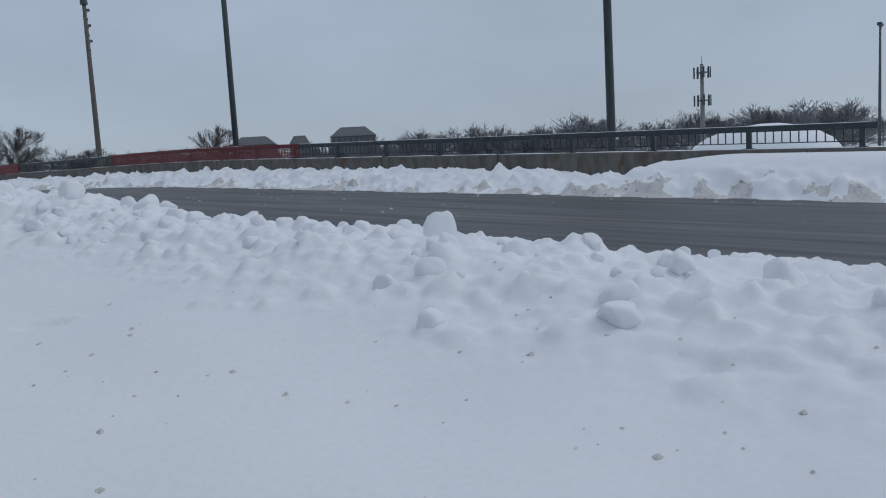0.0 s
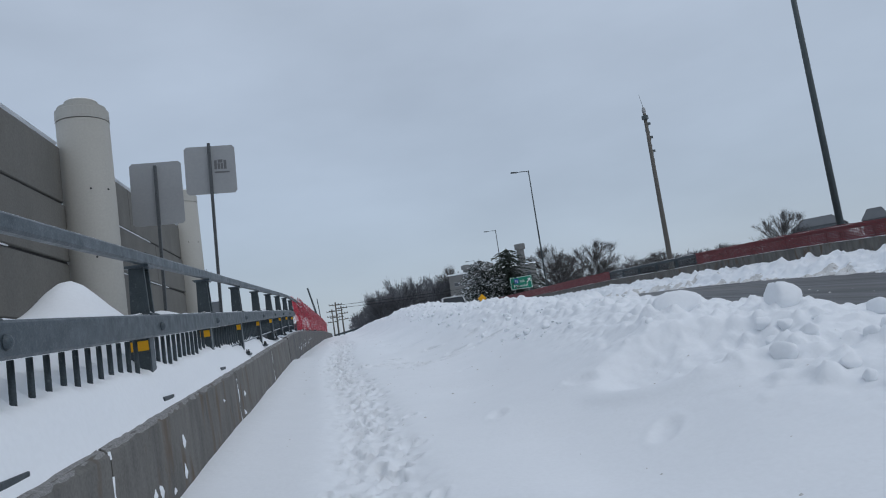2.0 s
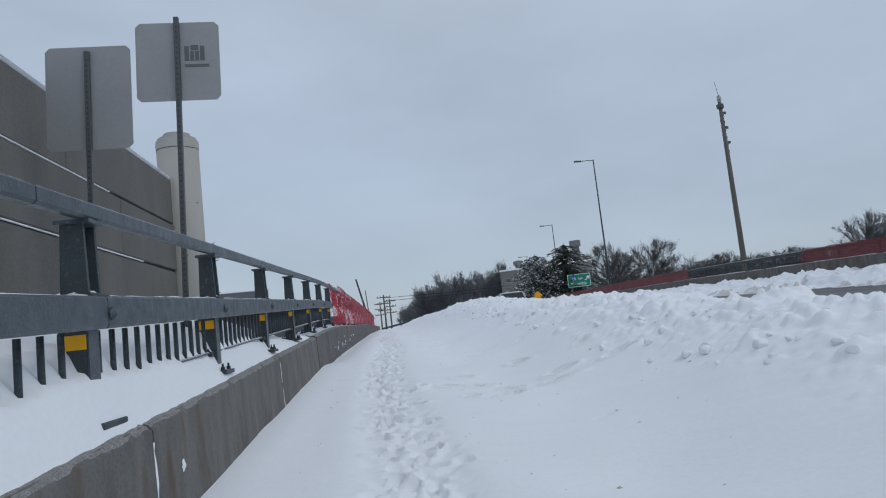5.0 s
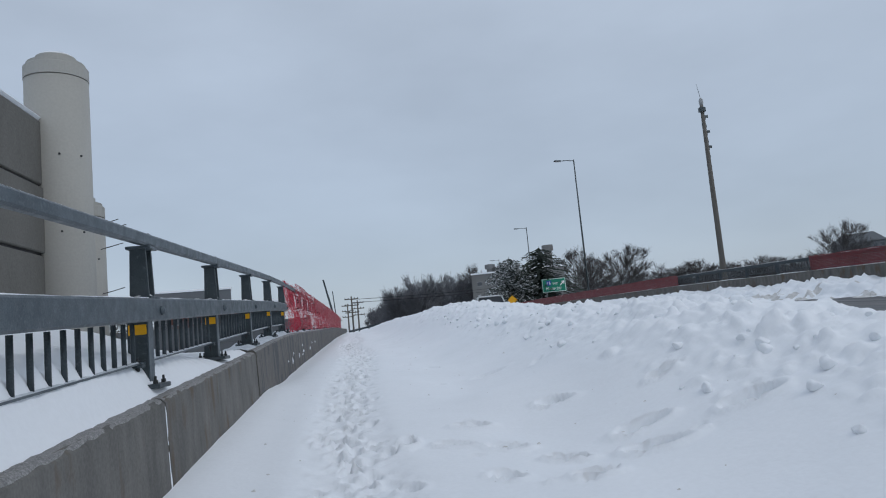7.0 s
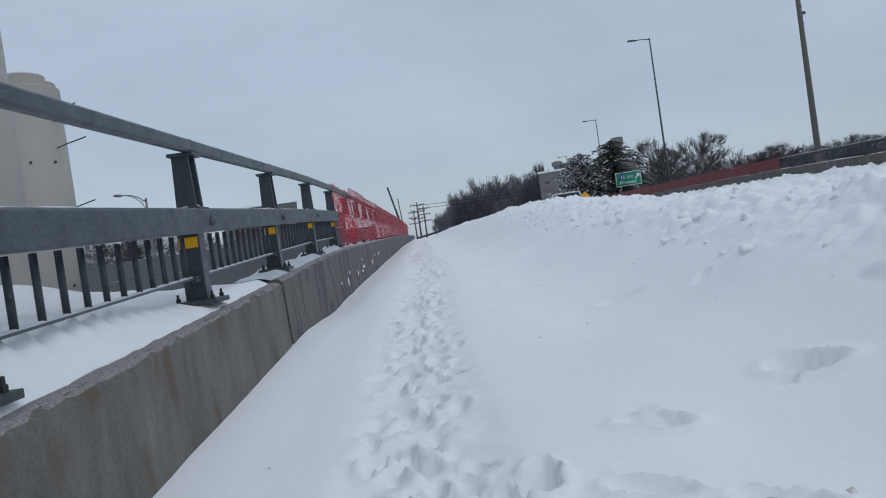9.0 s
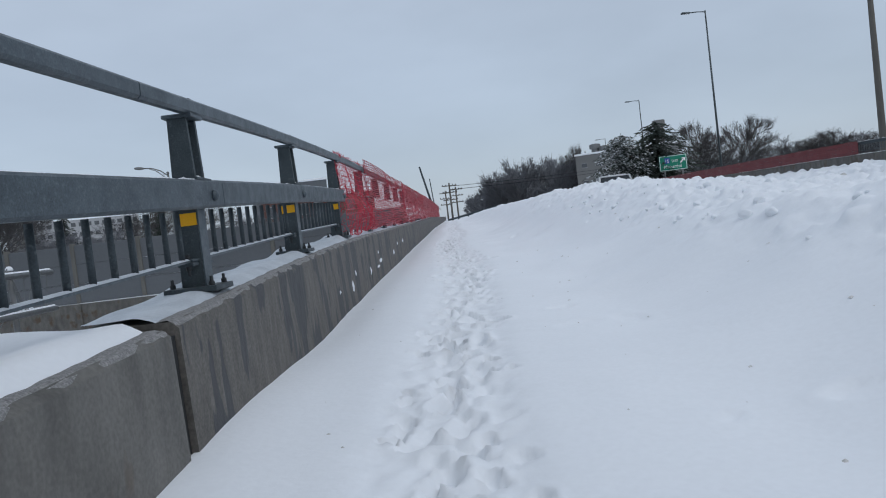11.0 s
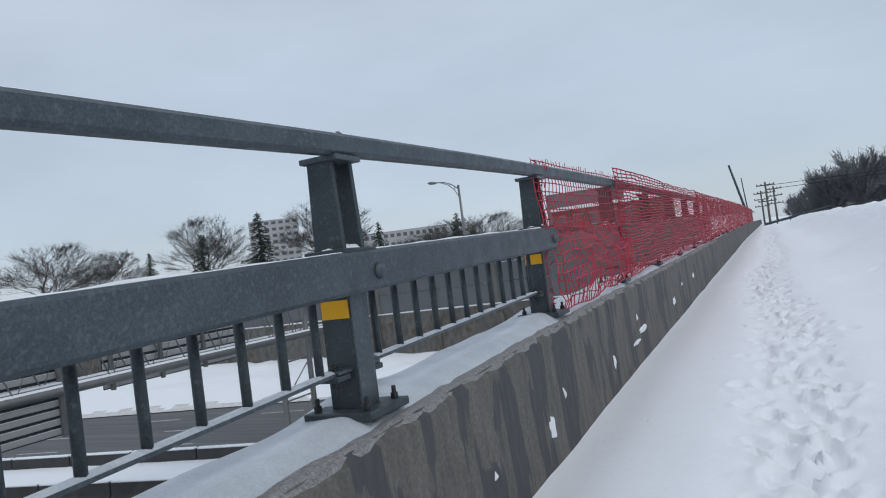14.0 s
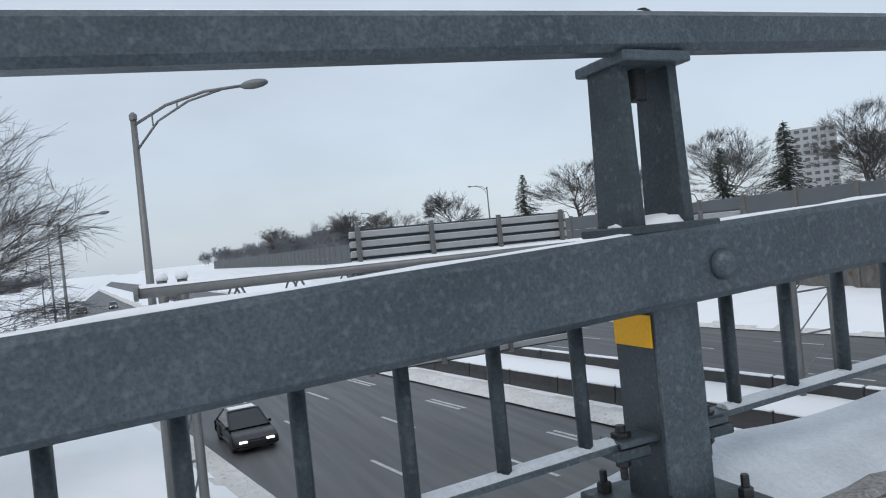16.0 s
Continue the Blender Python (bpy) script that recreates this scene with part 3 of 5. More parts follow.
def bolt_mesh(r=0.017, h=0.05):
    bm = turned(bmesh.new(), [(r * 0.55, 0), (r * 0.55, h), (r * 0.45, h + 0.004)], 10)
    turned(bm, [(r, 0.0), (r, h * 0.45), (r * 0.8, h * 0.52)], 6)
    return done(bm, "bolt", BOLT)


BOLT_ME = bolt_mesh()
DOME_ME = done(turned(bmesh.new(), [(0.034, 0), (0.034, 0.006), (0.027, 0.02), (0.014, 0.028), (0.004, 0.03)], 16), "rail_bolt", STEEL, True)


def railing_post(with_rail=True):
    """One post: base plate with bolts, box-shaped lower half with a reflector, and two upright plates that carry the top rail."""
    p = new("post")
    part("base_plate", boxes(((-0.21, -0.09, -0.385), (0.095, 0.215, -0.352)), bevel=0.004), STEEL_DARK, p)
    part("lower_post", boxes(((-0.135, 0.0, -0.354), (0.0, 0.124, 0.24)), bevel=0.004), STEEL_DARK, p)
    part("front_plate", boxes(((0.0, -0.001, -0.353), (0.010, 0.125, 0.10)), bevel=0.002), STEEL, p)
    part("reflector", boxes(((-0.125, -0.008, 0.0), (0.0, -0.003, 0.072)), bevel=0.001), YELLOW, p, "yellow rectangular reflector")
    part("shoe", boxes(((-0.125, -0.075, 0.249), (0.06, 0.165, 0.268)), bevel=0.003), STEEL_DARK, p)
    for k, y in enumerate((-0.050, 0.084)):
        bm = boxes(((-0.080, y, 0.266), (0.028, y + 0.026, 0.611)), bevel=0.002)
        for v in bm.verts:
            if v.co.z < 0.4:
                v.co.x += -0.012 if v.co.x < -0.03 else 0.012
        part("upright_plate", bm, STEEL_DARK, p)
    part("top_bolt", boxes(((-0.04, 0.02, 0.54), (-0.005, 0.055, 0.612)), bevel=0.004), BOLT, p)
    part("cap_plate", boxes(((-0.105, -0.064, 0.609), (0.066, 0.118, 0.631)), bevel=0.003), STEEL, p)
    part("bracket", boxes(((-0.095, -0.10, -0.207), (-0.015, 0.21, -0.192)), bevel=0.003), STEEL, p)
    for x, y in ((-0.17, -0.045), (0.055, -0.045), (0.055, 0.168), (-0.17, 0.168)):
        place(part("anchor_bolt", BOLT_ME, None, p), (x, y, -0.353))
    for y in (-0.07, 0.175):
        part("clamp", boxes(((-0.10, y - 0.045, -0.232), (-0.01, y + 0.045, -0.209)), bevel=0.004), STEEL_DARK, p)
        place(part("bracket_bolt", BOLT_ME, None, p), pose(-0.055, y, -0.232, 180, 0, 0))
        place(part("bracket_bolt", BOLT_ME, None, p), Matrix.Translation((-0.055, y, -0.192)) @ Matrix.Diagonal((1.3, 1.3, 0.5, 1)))
    bm = bmesh.new()
    bmesh.ops.create_uvsphere(bm, u_segments=14, v_segments=7, radius=1, matrix=pose(-0.03, 0.04, 0.262) @ Matrix.Diagonal((0.075, 0.10, 0.026, 1)))
    for v in bm.verts:
        v.co += 0.012 * noise.noise_vector(v.co * 22)
    part("shoe_snow", bm, SNOW, p, "snow lodged between the upright plates", True)
    part("top_nut", BOLT_ME, None, p).matrix_basis = pose(0.028, 0.03, 0.717) @ Matrix.Diagonal((1.2, 1.2, 0.22, 1))
    if with_rail:
        place(part("rail_bolt", DOME_ME, None, p, "domed bolt head"), pose(0.0695, 0.146, 0.168, 0, 90, 0))
    return p


first_post = None
for k in range(-5, 24):
    y = PITCH * k
    if first_post is None:
        first_post = railing_post()
        first_post.parent = railing
        place(first_post, (0, y, zy(y)))
        continue
    made = copy_thing(first_post, Matrix.Translation((0, y, zy(y))))
    if k > 8:
        for c in [c for c in made.children if c.name.startswith(("lower_post", "front_plate", "reflector", "rail_bolt", "bracket"))]:
            bpy.data.objects.remove(c)
for k in range(-5, 8):
    first, step = (0.219, 0.2015) if k == 6 else (0.272, 0.198)
    for j in range(12):
        y = PITCH * k + first + step * j
        place(part("baluster", baluster_me, None, railing), (-0.055, y, zy(y)))
for k in range(-5, 8):
    a, b = PITCH * k + 0.13, PITCH * (k + 1)
    part("bottom_rail", swept([(-0.082, -0.205), (-0.028, -0.205), (-0.028, -0.193), (-0.082, -0.193)], [a, b], zy), STEEL, railing)
    part("rail_snow", swept([(-0.078, -0.194), (-0.032, -0.194), (-0.045, -0.184), (-0.066, -0.184)], [a + 0.1, b - 0.1], zy), SNOW_ICE, railing, "frost along the bottom rail")

# ---------------------------------------------------------------- noise wall beside the walkway
def noise_column(x, y, top, r, label):
    foot = deck1(y) - 0.2
    c = thing("wall_column", label, "column", "columns of the noise wall", (x, y, foot))
    h = top - foot
    part("shaft", turned(bmesh.new(), [(r * 1.0, 0), (r, h * 0.5), (r, h - 0.16)], 40), COLUMN, c, smooth=False)
    part("collar", turned(bmesh.new(), [(r + 0.005, h - 0.150), (r + 0.005, h - 0.008), (r - 0.004, h)], 40), COLUMN, c)
    part("stepped_cap", turned(bmesh.new(), [(r * 0.92, h), (r * 0.92, h + 0.045), (r * 0.64, h + 0.047), (r * 0.64, h + 0.125), (r * 0.1, h + 0.126)], 32), COLUMN, c)
    bm = bmesh.new()
    turned(bm, [(r * 0.60, h + 0.124), (r * 0.57, h + 0.15), (r * 0.40, h + 0.165), (r * 0.05, h + 0.17)], 24)
    part("snow_cap", bm, SNOW, c, "snow on the stepped cap", True)
    for zz in (0.35, 0.55, 0.75):
        for ang in (-0.5, -1.2):
            bm = turned(bmesh.new(), [(0.012, 0), (0.012, 0.010), (0.006, 0.012)], 10)
            place(part("form_tie", bm, BOLT, c), Matrix.Translation((r * math.cos(ang) * 0.995, r * math.sin(ang) * 0.995, h * zz)) @ Matrix.Rotation(ang, 4, "Z") @ Matrix.Rotation(radians(90), 4, "Y"))
    for f in c.children:
        if f.name.startswith("shaft"):
            for p in f.data.polygons:
                p.use_smooth = abs(p.normal.z) < 0.5
    return c


noise_column(-1.52, 6.56, 3.84, 0.315, "cream-painted concrete column of the noise wall")
noise_column(-1.70, 13.46, 4.15, 0.335, "cream-painted concrete column with a hairline crack")
noise_column(-1.52 - 0.02, -0.35, 3.4, 0.315, "cream-painted concrete column of the noise wall")
crack = [(-1.70 + 0.322 * math.cos(a), 13.46 + 0.322 * math.sin(a), z) for a, z in ((-2.3, 3.62), (-1.9, 3.72), (-1.6, 3.86), (-1.3, 3.92), (-1.0, 3.93), (-0.75, 3.88), (-0.62, 3.7), (-0.5, 3.5), (-0.35, 3.36))]
tagged(part("hanging_cable", tube(bmesh.new(), crack, [0.0035] * 9, 5), BOLT), "thin black cable hanging down the column", "cable")
stub = noise_column(-2.09, 15.15, 2.86, 0.30, "unfinished pale concrete column with bare reinforcing bars")
for zz, ln in ((2.6, 0.35), (2.35, 0.3), (1.75, 0.3), (2.68, 0.25)):
    bm = tube(bmesh.new(), [(0.28, -0.1, zz), (0.28 + ln * 0.5, -0.16, zz + 0.02), (0.28 + ln, -0.14, zz + 0.06)], [0.006] * 3, 6)
    part("rebar", bm, BOLT, stub, "bare reinforcing bar")
wall_rows = [(-0.3, 6.56, -1.85), (6.56, 13.46, -1.85), (-7.2, -0.3, -1.85)]
for a, b, x in wall_rows:
    w = thing("wall_noise_barrier", "grey concrete panel noise wall between columns", "wall", kind="structure")
    z0, top = deck1((a + b) / 2) - 0.2, 3.46 if a > 6 else 3.36
    lines = [z0, top - 3.0, top - 2.25, top - 1.5, top - 0.75, top]
    for k, (u, v) in enumerate(zip(lines, lines[1:])):
        if k == 0:
            part("core", boxes(((x - 0.06, a + 0.2, z0), (x + 0.06, b - 0.2, top - 0.03))), CONCRETE_WET, w)
        split = [a + 0.2, (a + b) / 2 + (0.8 if k % 2 else -0.7), b - 0.2]
        for p, q in zip(split, split[1:]):
            part("panel", boxes(((x - 0.09 - 0.01 * (k % 2), p + 0.010, u + 0.016), (x + 0.09 + 0.012 * (k % 2), q - 0.010, v - 0.016)), bevel=0.012), WALL_GREY, w)
        if k:
            part("joint_snow", boxes(((x + 0.085, a + 0.3 + 0.9 * (k % 2), u - 0.012), (x + 0.107, b - 1.9 - 1.1 * (k % 3), u + 0.004)), bevel=0.005), SNOW, w, "snow caught in the joint")
    part("coping_snow", boxes(((x - 0.1, a + 0.25, lines[-1] - 0.008), (x + 0.1, b - 0.25, lines[-1] + 0.05)), bevel=0.03), SNOW, w, "snow on the wall top")

# ---------------------------------------------------------------- road signs seen from behind
def perforated_post(h, parent, x=0.0):
    bm = boxes(((x - 0.022, -0.022, 0), (x + 0.022, 0.022, h)), bevel=0.003)
    ob = part("post", bm, POST_GREY, parent)
    vs, fs = [], []
    for k in range(1, int(h / 0.05)):
        n = len(vs)
        for a in range(6):
            vs.append((x + 0.0075 * math.cos(a * math.pi / 3), -0.0235, k * 0.05 + 0.0075 * math.sin(a * math.pi / 3)))
        fs.append(range(n, n + 6))
    part("hole_row", mesh_of("hole_row", vs, fs, BOLT), None, ob, "row of punched holes")["kind"] = "stuff"
    return ob


def sign_plate(w, h, z, parent):
    c = 0.04
    pts = [(-w / 2 + c, 0), (w / 2 - c, 0), (w / 2, c), (w / 2, h - c), (w / 2 - c, h), (-w / 2 + c, h), (-w / 2, h - c), (-w / 2, c)]
    bm = bmesh.new()
    a = [bm.verts.new((x, 0.024, z + v)) for x, v in pts]
    b = [bm.verts.new((x, 0.028, z + v)) for x, v in pts]
    bm.faces.new(a), bm.faces.new(b)
    for k in range(8):
        bm.faces.new((a[k], a[(k + 1) % 8], b[(k + 1) % 8], b[k]))
    return part("panel", bm, SIGN_BACK, parent)


sign_a = thing("road_sign", "bare aluminium back of a square road sign with a grey sticker", "road sign", "signs behind the railing", pose(-0.315, 8.06, deck1(8) + 0.5, 0, 1.9, 1.5))
perforated_post(3.72 - deck1(8) - 0.5, sign_a)
panel = sign_plate(0.75, 0.75, 2.93 - deck1(8) - 0.5, sign_a)
bm = boxes(((0.06, 0.0205, 2.93 + 0.32), (0.10, 0.0235, 2.93 + 0.46)), ((0.20, 0.0205, 3.25), (0.24, 0.0235, 3.39)), ((0.11, 0.0205, 3.25), (0.145, 0.0235, 3.34)),
           ((0.155, 0.0205, 3.25), (0.19, 0.0235, 3.34)), ((0.115, 0.0205, 3.35), (0.185, 0.0235, 3.40)), ((0.06, 0.0205, 3.19), (0.28, 0.0235, 3.215)))
bmesh.ops.translate(bm, verts=bm.verts, vec=(0, 0, 0.06 - deck1(8) - 0.5))
part("sticker", bm, SIGN_INK, panel, "dark grey block print")
sign_b = thing("road_sign", "bare aluminium back of a square road sign", "road sign", "signs behind the railing", pose(-1.10, 8.08, deck1(8) + 0.4, 0, 1.4, 1))
perforated_post(3.46 - deck1(8) - 0.4, sign_b)
sign_plate(0.75, 0.97, 2.545 - deck1(8) - 0.4, sign_b)

# ---------------------------------------------------------------- red plastic net hung over the railing
def strand(vs, fs, pts, r):
    """A thin three-sided strand through the points."""
    n0 = len(vs)
    for i, p in enumerate(pts):
        a, b = pts[max(i - 1, 0)], pts[min(i + 1, len(pts) - 1)]
        along_y = abs(b[1] - a[1]) > abs(b[2] - a[2])
        for dx, dd in ((r, 0), (-0.6 * r, r), (-0.6 * r, -r)):
            vs.append((p[0] + dx, p[1] + (0 if along_y else dd), p[2] + (dd if along_y else 0)))
    for i in range(len(pts) - 1):
        for k in range(3):
            a, b = n0 + 3 * i + k, n0 + 3 * i + (k + 1) % 3
            fs.append((a, b, b + 3, a + 3))


def hung_net(name, ys, rows, where, r, mat, parent):
    vs, fs = [], []
    for v in rows:
        strand(vs, fs, [where(y, v) for y in ys], r)
    for y in ys:
        strand(vs, fs, [where(y, v) for v in rows], r * 0.9)
    ob = part(name, mesh_of(name, vs, fs, mat), None, parent)
    ob["kind"] = "stuff"
    return ob


net = thing("safety_net", "red plastic safety netting draped over the railing", "netting")


def n1(a, b, size, seed):
    return float(rough(np.array([a]), np.array([b]), size, seed, 2)[0])


def upper_net(y, v):
    """The sheet that is stretched from the top rail to the middle of the posts; v from 0 at the bottom to 1 at the top."""
    sag = 0.05 * n1(y, v * 2, 0.9, 81)
    return (0.03 + 0.05 * (1 - v) + 0.03 * n1(y, v, 0.5, 82), y + 0.05 * n1(v * 3, y, 0.6, 83) + 0.05 * (v - 1), zy(y) + 0.23 + 0.495 * v + sag * (1 - v) + (0.02 if v > 0.97 else 0))


def lower_net(y, v):
    """The sheet that bunches against the parapet top."""
    out = 0.12 * math.sin(math.pi * min(v * 1.1, 1)) * (0.6 + 0.6 * n1(y, v, 0.8, 84)) * min(1.0, (y - 20.85) * 1.5)
    foot = 0.07 * n1(y, 0.0, 0.7, 85)
    return (0.09 + out - 0.05 * v + 0.025 * n1(y * 2, v * 3, 0.35, 86), y + 0.08 * n1(v * 3, y, 0.5, 87), zy(y) - 0.36 + foot * (1 - v) + v * (0.62 - foot) + 0.03 * n1(y, v * 4, 0.3, 88))


near_ys = [20.76 + 0.088 * k for k in range(36)]
hung_net("upper_net", near_ys, [k / 7 for k in range(8)], upper_net, 0.0042, NET, net)
hung_net("lower_net", [20.9 + 0.078 * k for k in range(38)], [k / 9 for k in range(10)], lower_net, 0.0052, NET, net)


def full_net(y, v):
    """The taut sheet that is pulled right over the top rail, its strands bunched lengthwise."""
    return (0.085 + 0.05 * n1(y * 0.5, v * 3, 0.7, 89), y + 0.05 * n1(v * 3, y, 0.6, 90), zy(y) - 0.36 + 1.18 * v + 0.05 * n1(y * 0.35, v * 6, 0.5, 91) * (1 - v) + 0.02 * n1(y, v * 9, 0.5, 92))


def taut_net(name, y0, y1, step, rows, r, every):
    vs, fs = [], []
    ys = [y0 + step * k for k in range(int((y1 - y0) / step) + 1)]
    for k in range(rows):
        strand(vs, fs, [full_net(y, k / (rows - 1)) for y in ys], r)
    for y in ys[::every]:
        strand(vs, fs, [full_net(y, k / 12) for k in range(13)], r * 0.5)
    part(name, mesh_of(name, vs, fs, NET), None, net)["kind"] = "stuff"


taut_net("middle_net", 23.45, 33.0, 0.12, 34, 0.0085, 2)
taut_net("middle_net", 33.0, 46.0, 0.25, 30, 0.016, 2)
taut_net("distant_net", 46.0, 92.0, 0.6, 22, 0.026, 2)
vs, fs = [], []
rs = random.Random(3)
for y in near_ys[::1]:
    p = upper_net(y, 1.0)
    strand(vs, fs, [p, (p[0] + rs.uniform(-0.01, 0.01), p[1] + rs.uniform(-0.012, 0.012), p[2] + rs.uniform(0.005, 0.04))], 0.0028)
for k in range(60):
    y = 20.78 + 0.012 * k * 0.2
    v = k / 60
    p = (0.04 + rs.uniform(-0.03, 0.05), y + rs.uniform(-0.03, 0.03), zy(y) - 0.3 + 1.05 * v)
    strand(vs, fs, [p, (p[0] + rs.uniform(-0.05, 0.05), p[1] + rs.uniform(-0.06, 0.03), p[2] + rs.uniform(-0.04, 0.05))], 0.0042)
tagged(part("torn_edge", mesh_of("torn_edge", vs, fs, NET), None, net, "frayed cut edge of the net"), kind="stuff")

# ---------------------------------------------------------------- the far parapet and its railing
FAR_X = 21.3


def far_base(y):
    return float(road_line(y)) + 0.42


for a, b in ((-14, -1.9), (-1.88, 7.35), (7.38, 16.7), (16.72, 30), (30.02, 45), (45.02, 62), (62.02, 110), (110.02, 170)):
    ys = [a] + [y for y in WALL_YS if a + 0.05 < y < b - 0.05] + [b]
    ob = part("parapet_wall", swept(barrier_section(21.08, 21.56, 0.60, -0.9)[::1], ys, far_base), CONCRETE_RUST)
    tagged(ob, "stained concrete parapet on the far side of the road", "parapet", "parapet segments", "structure")


def far_z(y):
    return far_base(y) + 0.60 + 0.36


far_rail = thing("bridge_railing", "weathered steel railing on the far parapet", "railing")
for a, b in ((-3.4, 8.0), (8.01, 40), (40.01, 80), (80.01, 165)):
    part("top_rail", swept(rail_box(FAR_X - 0.05, FAR_X + 0.05, 0.09, 0.245), rail_ys(a, b), far_z), STEEL_DARK, far_rail)
post_me = done(boxes(((-0.07, -0.06, -0.36), (0.07, 0.06, 0.10)), ((-0.15, -0.14, -0.36), (0.15, 0.14, -0.33))), "post", STEEL_DARK)
bar_me = done(tube(bmesh.new(), [(0, 0, -0.2), (0, 0, 0.1)], [0.017, 0.017], 6), "baluster", STEEL_DARK)
vs, fs = [], []
for k in range(65):
    y = -3.08 + PITCH * k
    if k < 40:
        place(part("post", post_me, None, far_rail), (FAR_X, y, far_z(y)))
    for j in range(12):
        yy = y + 0.21 + 0.2 * j
        if k < 12:
            place(part("baluster", bar_me, None, far_rail), (FAR_X + 0.04, yy, far_z(yy)))
        else:
            strand(vs, fs, [(FAR_X + 0.04, yy, far_z(yy) - 0.2), (FAR_X + 0.04, yy, far_z(yy) + 0.1)], 0.018)
ob = part("baluster_run", mesh_of("baluster_run", vs, fs, STEEL_DARK), None, far_rail)
ob["kind"] = "stuff"
part("bottom_rail", swept(rail_box(FAR_X + 0.01, FAR_X + 0.07, -0.215, -0.19, 0.004), rail_ys(-3.0, 160), far_z), STEEL_DARK, far_rail)
part("rail_snow", swept([(FAR_X - 0.03, 0.244), (FAR_X + 0.03, 0.244), (FAR_X, 0.254)], rail_ys(-3.2, 120), far_z), SNOW, far_rail, "snow on the rail")
ob = sheet("snow_cap", spread([21.10, 21.54], [0.11]), spread([-13, 60], [0.4]), lambda x, y: road_line(y) + 1.022 + 0.03 * (1 - ((x - 21.32) / 0.23) ** 2) * (0.8 + 0.5 * rough(x, y, 0.6, 73)), [SNOW])
tagged(ob, "snow along the far parapet top", "snow", kind="structure")

far_net = thing("safety_net", "dull red netting tied along the far railing", "netting")


def far_sheet(y, v):
    return (FAR_X - 0.1 + 0.04 * n1(y, v, 0.9, 92), y + 0.05 * n1(v * 3, y, 0.6, 93), far_z(y) - 0.36 + 0.62 * v + 0.03 * n1(y, v * 3, 0.6, 94))


hung_net("net_sheet", [17.4 + 0.11 * k for k in range(146)], [k / 11 for k in range(12)], far_sheet, 0.015, NET_OLD, far_net)
hung_net("net_sheet", [46.0 + 0.3 * k for k in range(240)], [k / 9 for k in range(10)], far_sheet, 0.030, NET_OLD, far_net)

# ---------------------------------------------------------------- poles, lamps and the direction sign by the road
def road_lamp(x, y, foot, top, arm, group, turn=180.0, r=0.10, label="dark steel street lamp with one short arm"):
    t = thing("street_lamp", label, "street lamp", group, pose(x, y, foot, 0, 0, turn))
    h = top - foot
    part("pole", tube(bmesh.new(), [(0, 0, 0), (0, 0, h * 0.5), (0, 0, h)], [r, r * 0.8, r * 0.55], 12), POLE, t, smooth=True)
    part("base", boxes(((-0.2, -0.2, 0), (0.2, 0.2, 0.06)), ((-0.13, -0.13, 0.05), (0.13, 0.13, 0.5)), bevel=0.02), POLE, t)
    if arm:
        part("arm", tube(bmesh.new(), [(0, 0, h - 0.12), (arm * 0.5, 0, h - 0.1), (arm, 0, h - 0.16)], [0.045, 0.04, 0.04], 8), POLE, t, smooth=True)
        head = part("lamp_head", boxes(((arm - 0.15, -0.16, h - 0.24), (arm + 0.6, 0.16, h - 0.10)), bevel=0.05), POLE, t)
        part("lens", boxes(((arm, -0.11, h - 0.255), (arm + 0.45, 0.11, h - 0.238)), bevel=0.008), SIGN_WHITE, head)
    return t


road_lamp(23.86, 70.1, 1.3, 15.76, 1.6, "lamps along the road", 195)
road_lamp(29.72, 113.1, 1.2, 15.26, 1.6, "lamps along the road", 195)
road_lamp(34.5, 158, 1.2, 14.6, 1.6, "lamps along the road", 195)
road_lamp(22.68, 23.8, -0.2, 19.0, 0, "tall poles by the far railing", 0, 0.155, "tall dark steel light pole behind the far railing")
road_lamp(24.4, 4.86, -0.2, 19.0, 0, "tall poles by the far railing", 0, 0.155, "tall dark steel light pole behind the far railing")
far_light = road_lamp(61, 1.5, -0.3, 9.1, 0, "lamps of the parking lot", 0, 0.12, "tall parking lot pole with paired floodlights")
for dx in (-0.5, 0.1):
    part("lamp_head", boxes(((dx, -0.15, 9.2), (dx + 0.4, 0.15, 9.4)), bevel=0.03), POLE, far_light)
part("crossbar", boxes(((-0.6, -0.04, 9.1), (0.6, 0.04, 9.2)), bevel=0.01), POLE, far_light)

mast = thing("radio_mast", "weathered wooden pole carrying small antennas", "utility pole", at=pose(43.45, 80.5, 1.0, 0, 0.2, 0))
mast_h = 22.6
part("pole", tube(bmesh.new(), [(0, 0, 0), (0, 0, mast_h * 0.5), (0, 0, mast_h)], [0.34, 0.28, 0.2], 12), WOOD, mast, smooth=True)
for k in range(7):
    z = mast_h - 0.6 - 0.9 * k
    s = 1 if k % 2 else -1
    part("antenna", boxes(((s * 0.2 - 0.02, -0.1, z), (s * 0.2 + 0.38 * s if s > 0 else s * 0.2 - 0.02 + 0.3, 0.1, z + 0.3)), ((0.2, -0.04, z - 0.25), (0.3, 0.04, z + 0.1)), bevel=0.01), POLE, mast)
part("antenna_disc", turned(bmesh.new(), [(0.1, mast_h - 0.8), (0.42, mast_h - 0.75), (0.42, mast_h - 0.3), (0.2, mast_h - 0.2)], 14), POLE, mast)
part("beacon", turned(bmesh.new(), [(0.16, mast_h), (0.26, mast_h + 0.3), (0.22, mast_h + 0.7), (0.06, mast_h + 0.9)], 12), SIGN_BACK, mast)
part("whip_antenna", tube(bmesh.new(), [(0, 0, mast_h + 0.8), (-0.3, 0, mast_h + 2.6)], [0.03, 0.02], 5), POLE, mast)

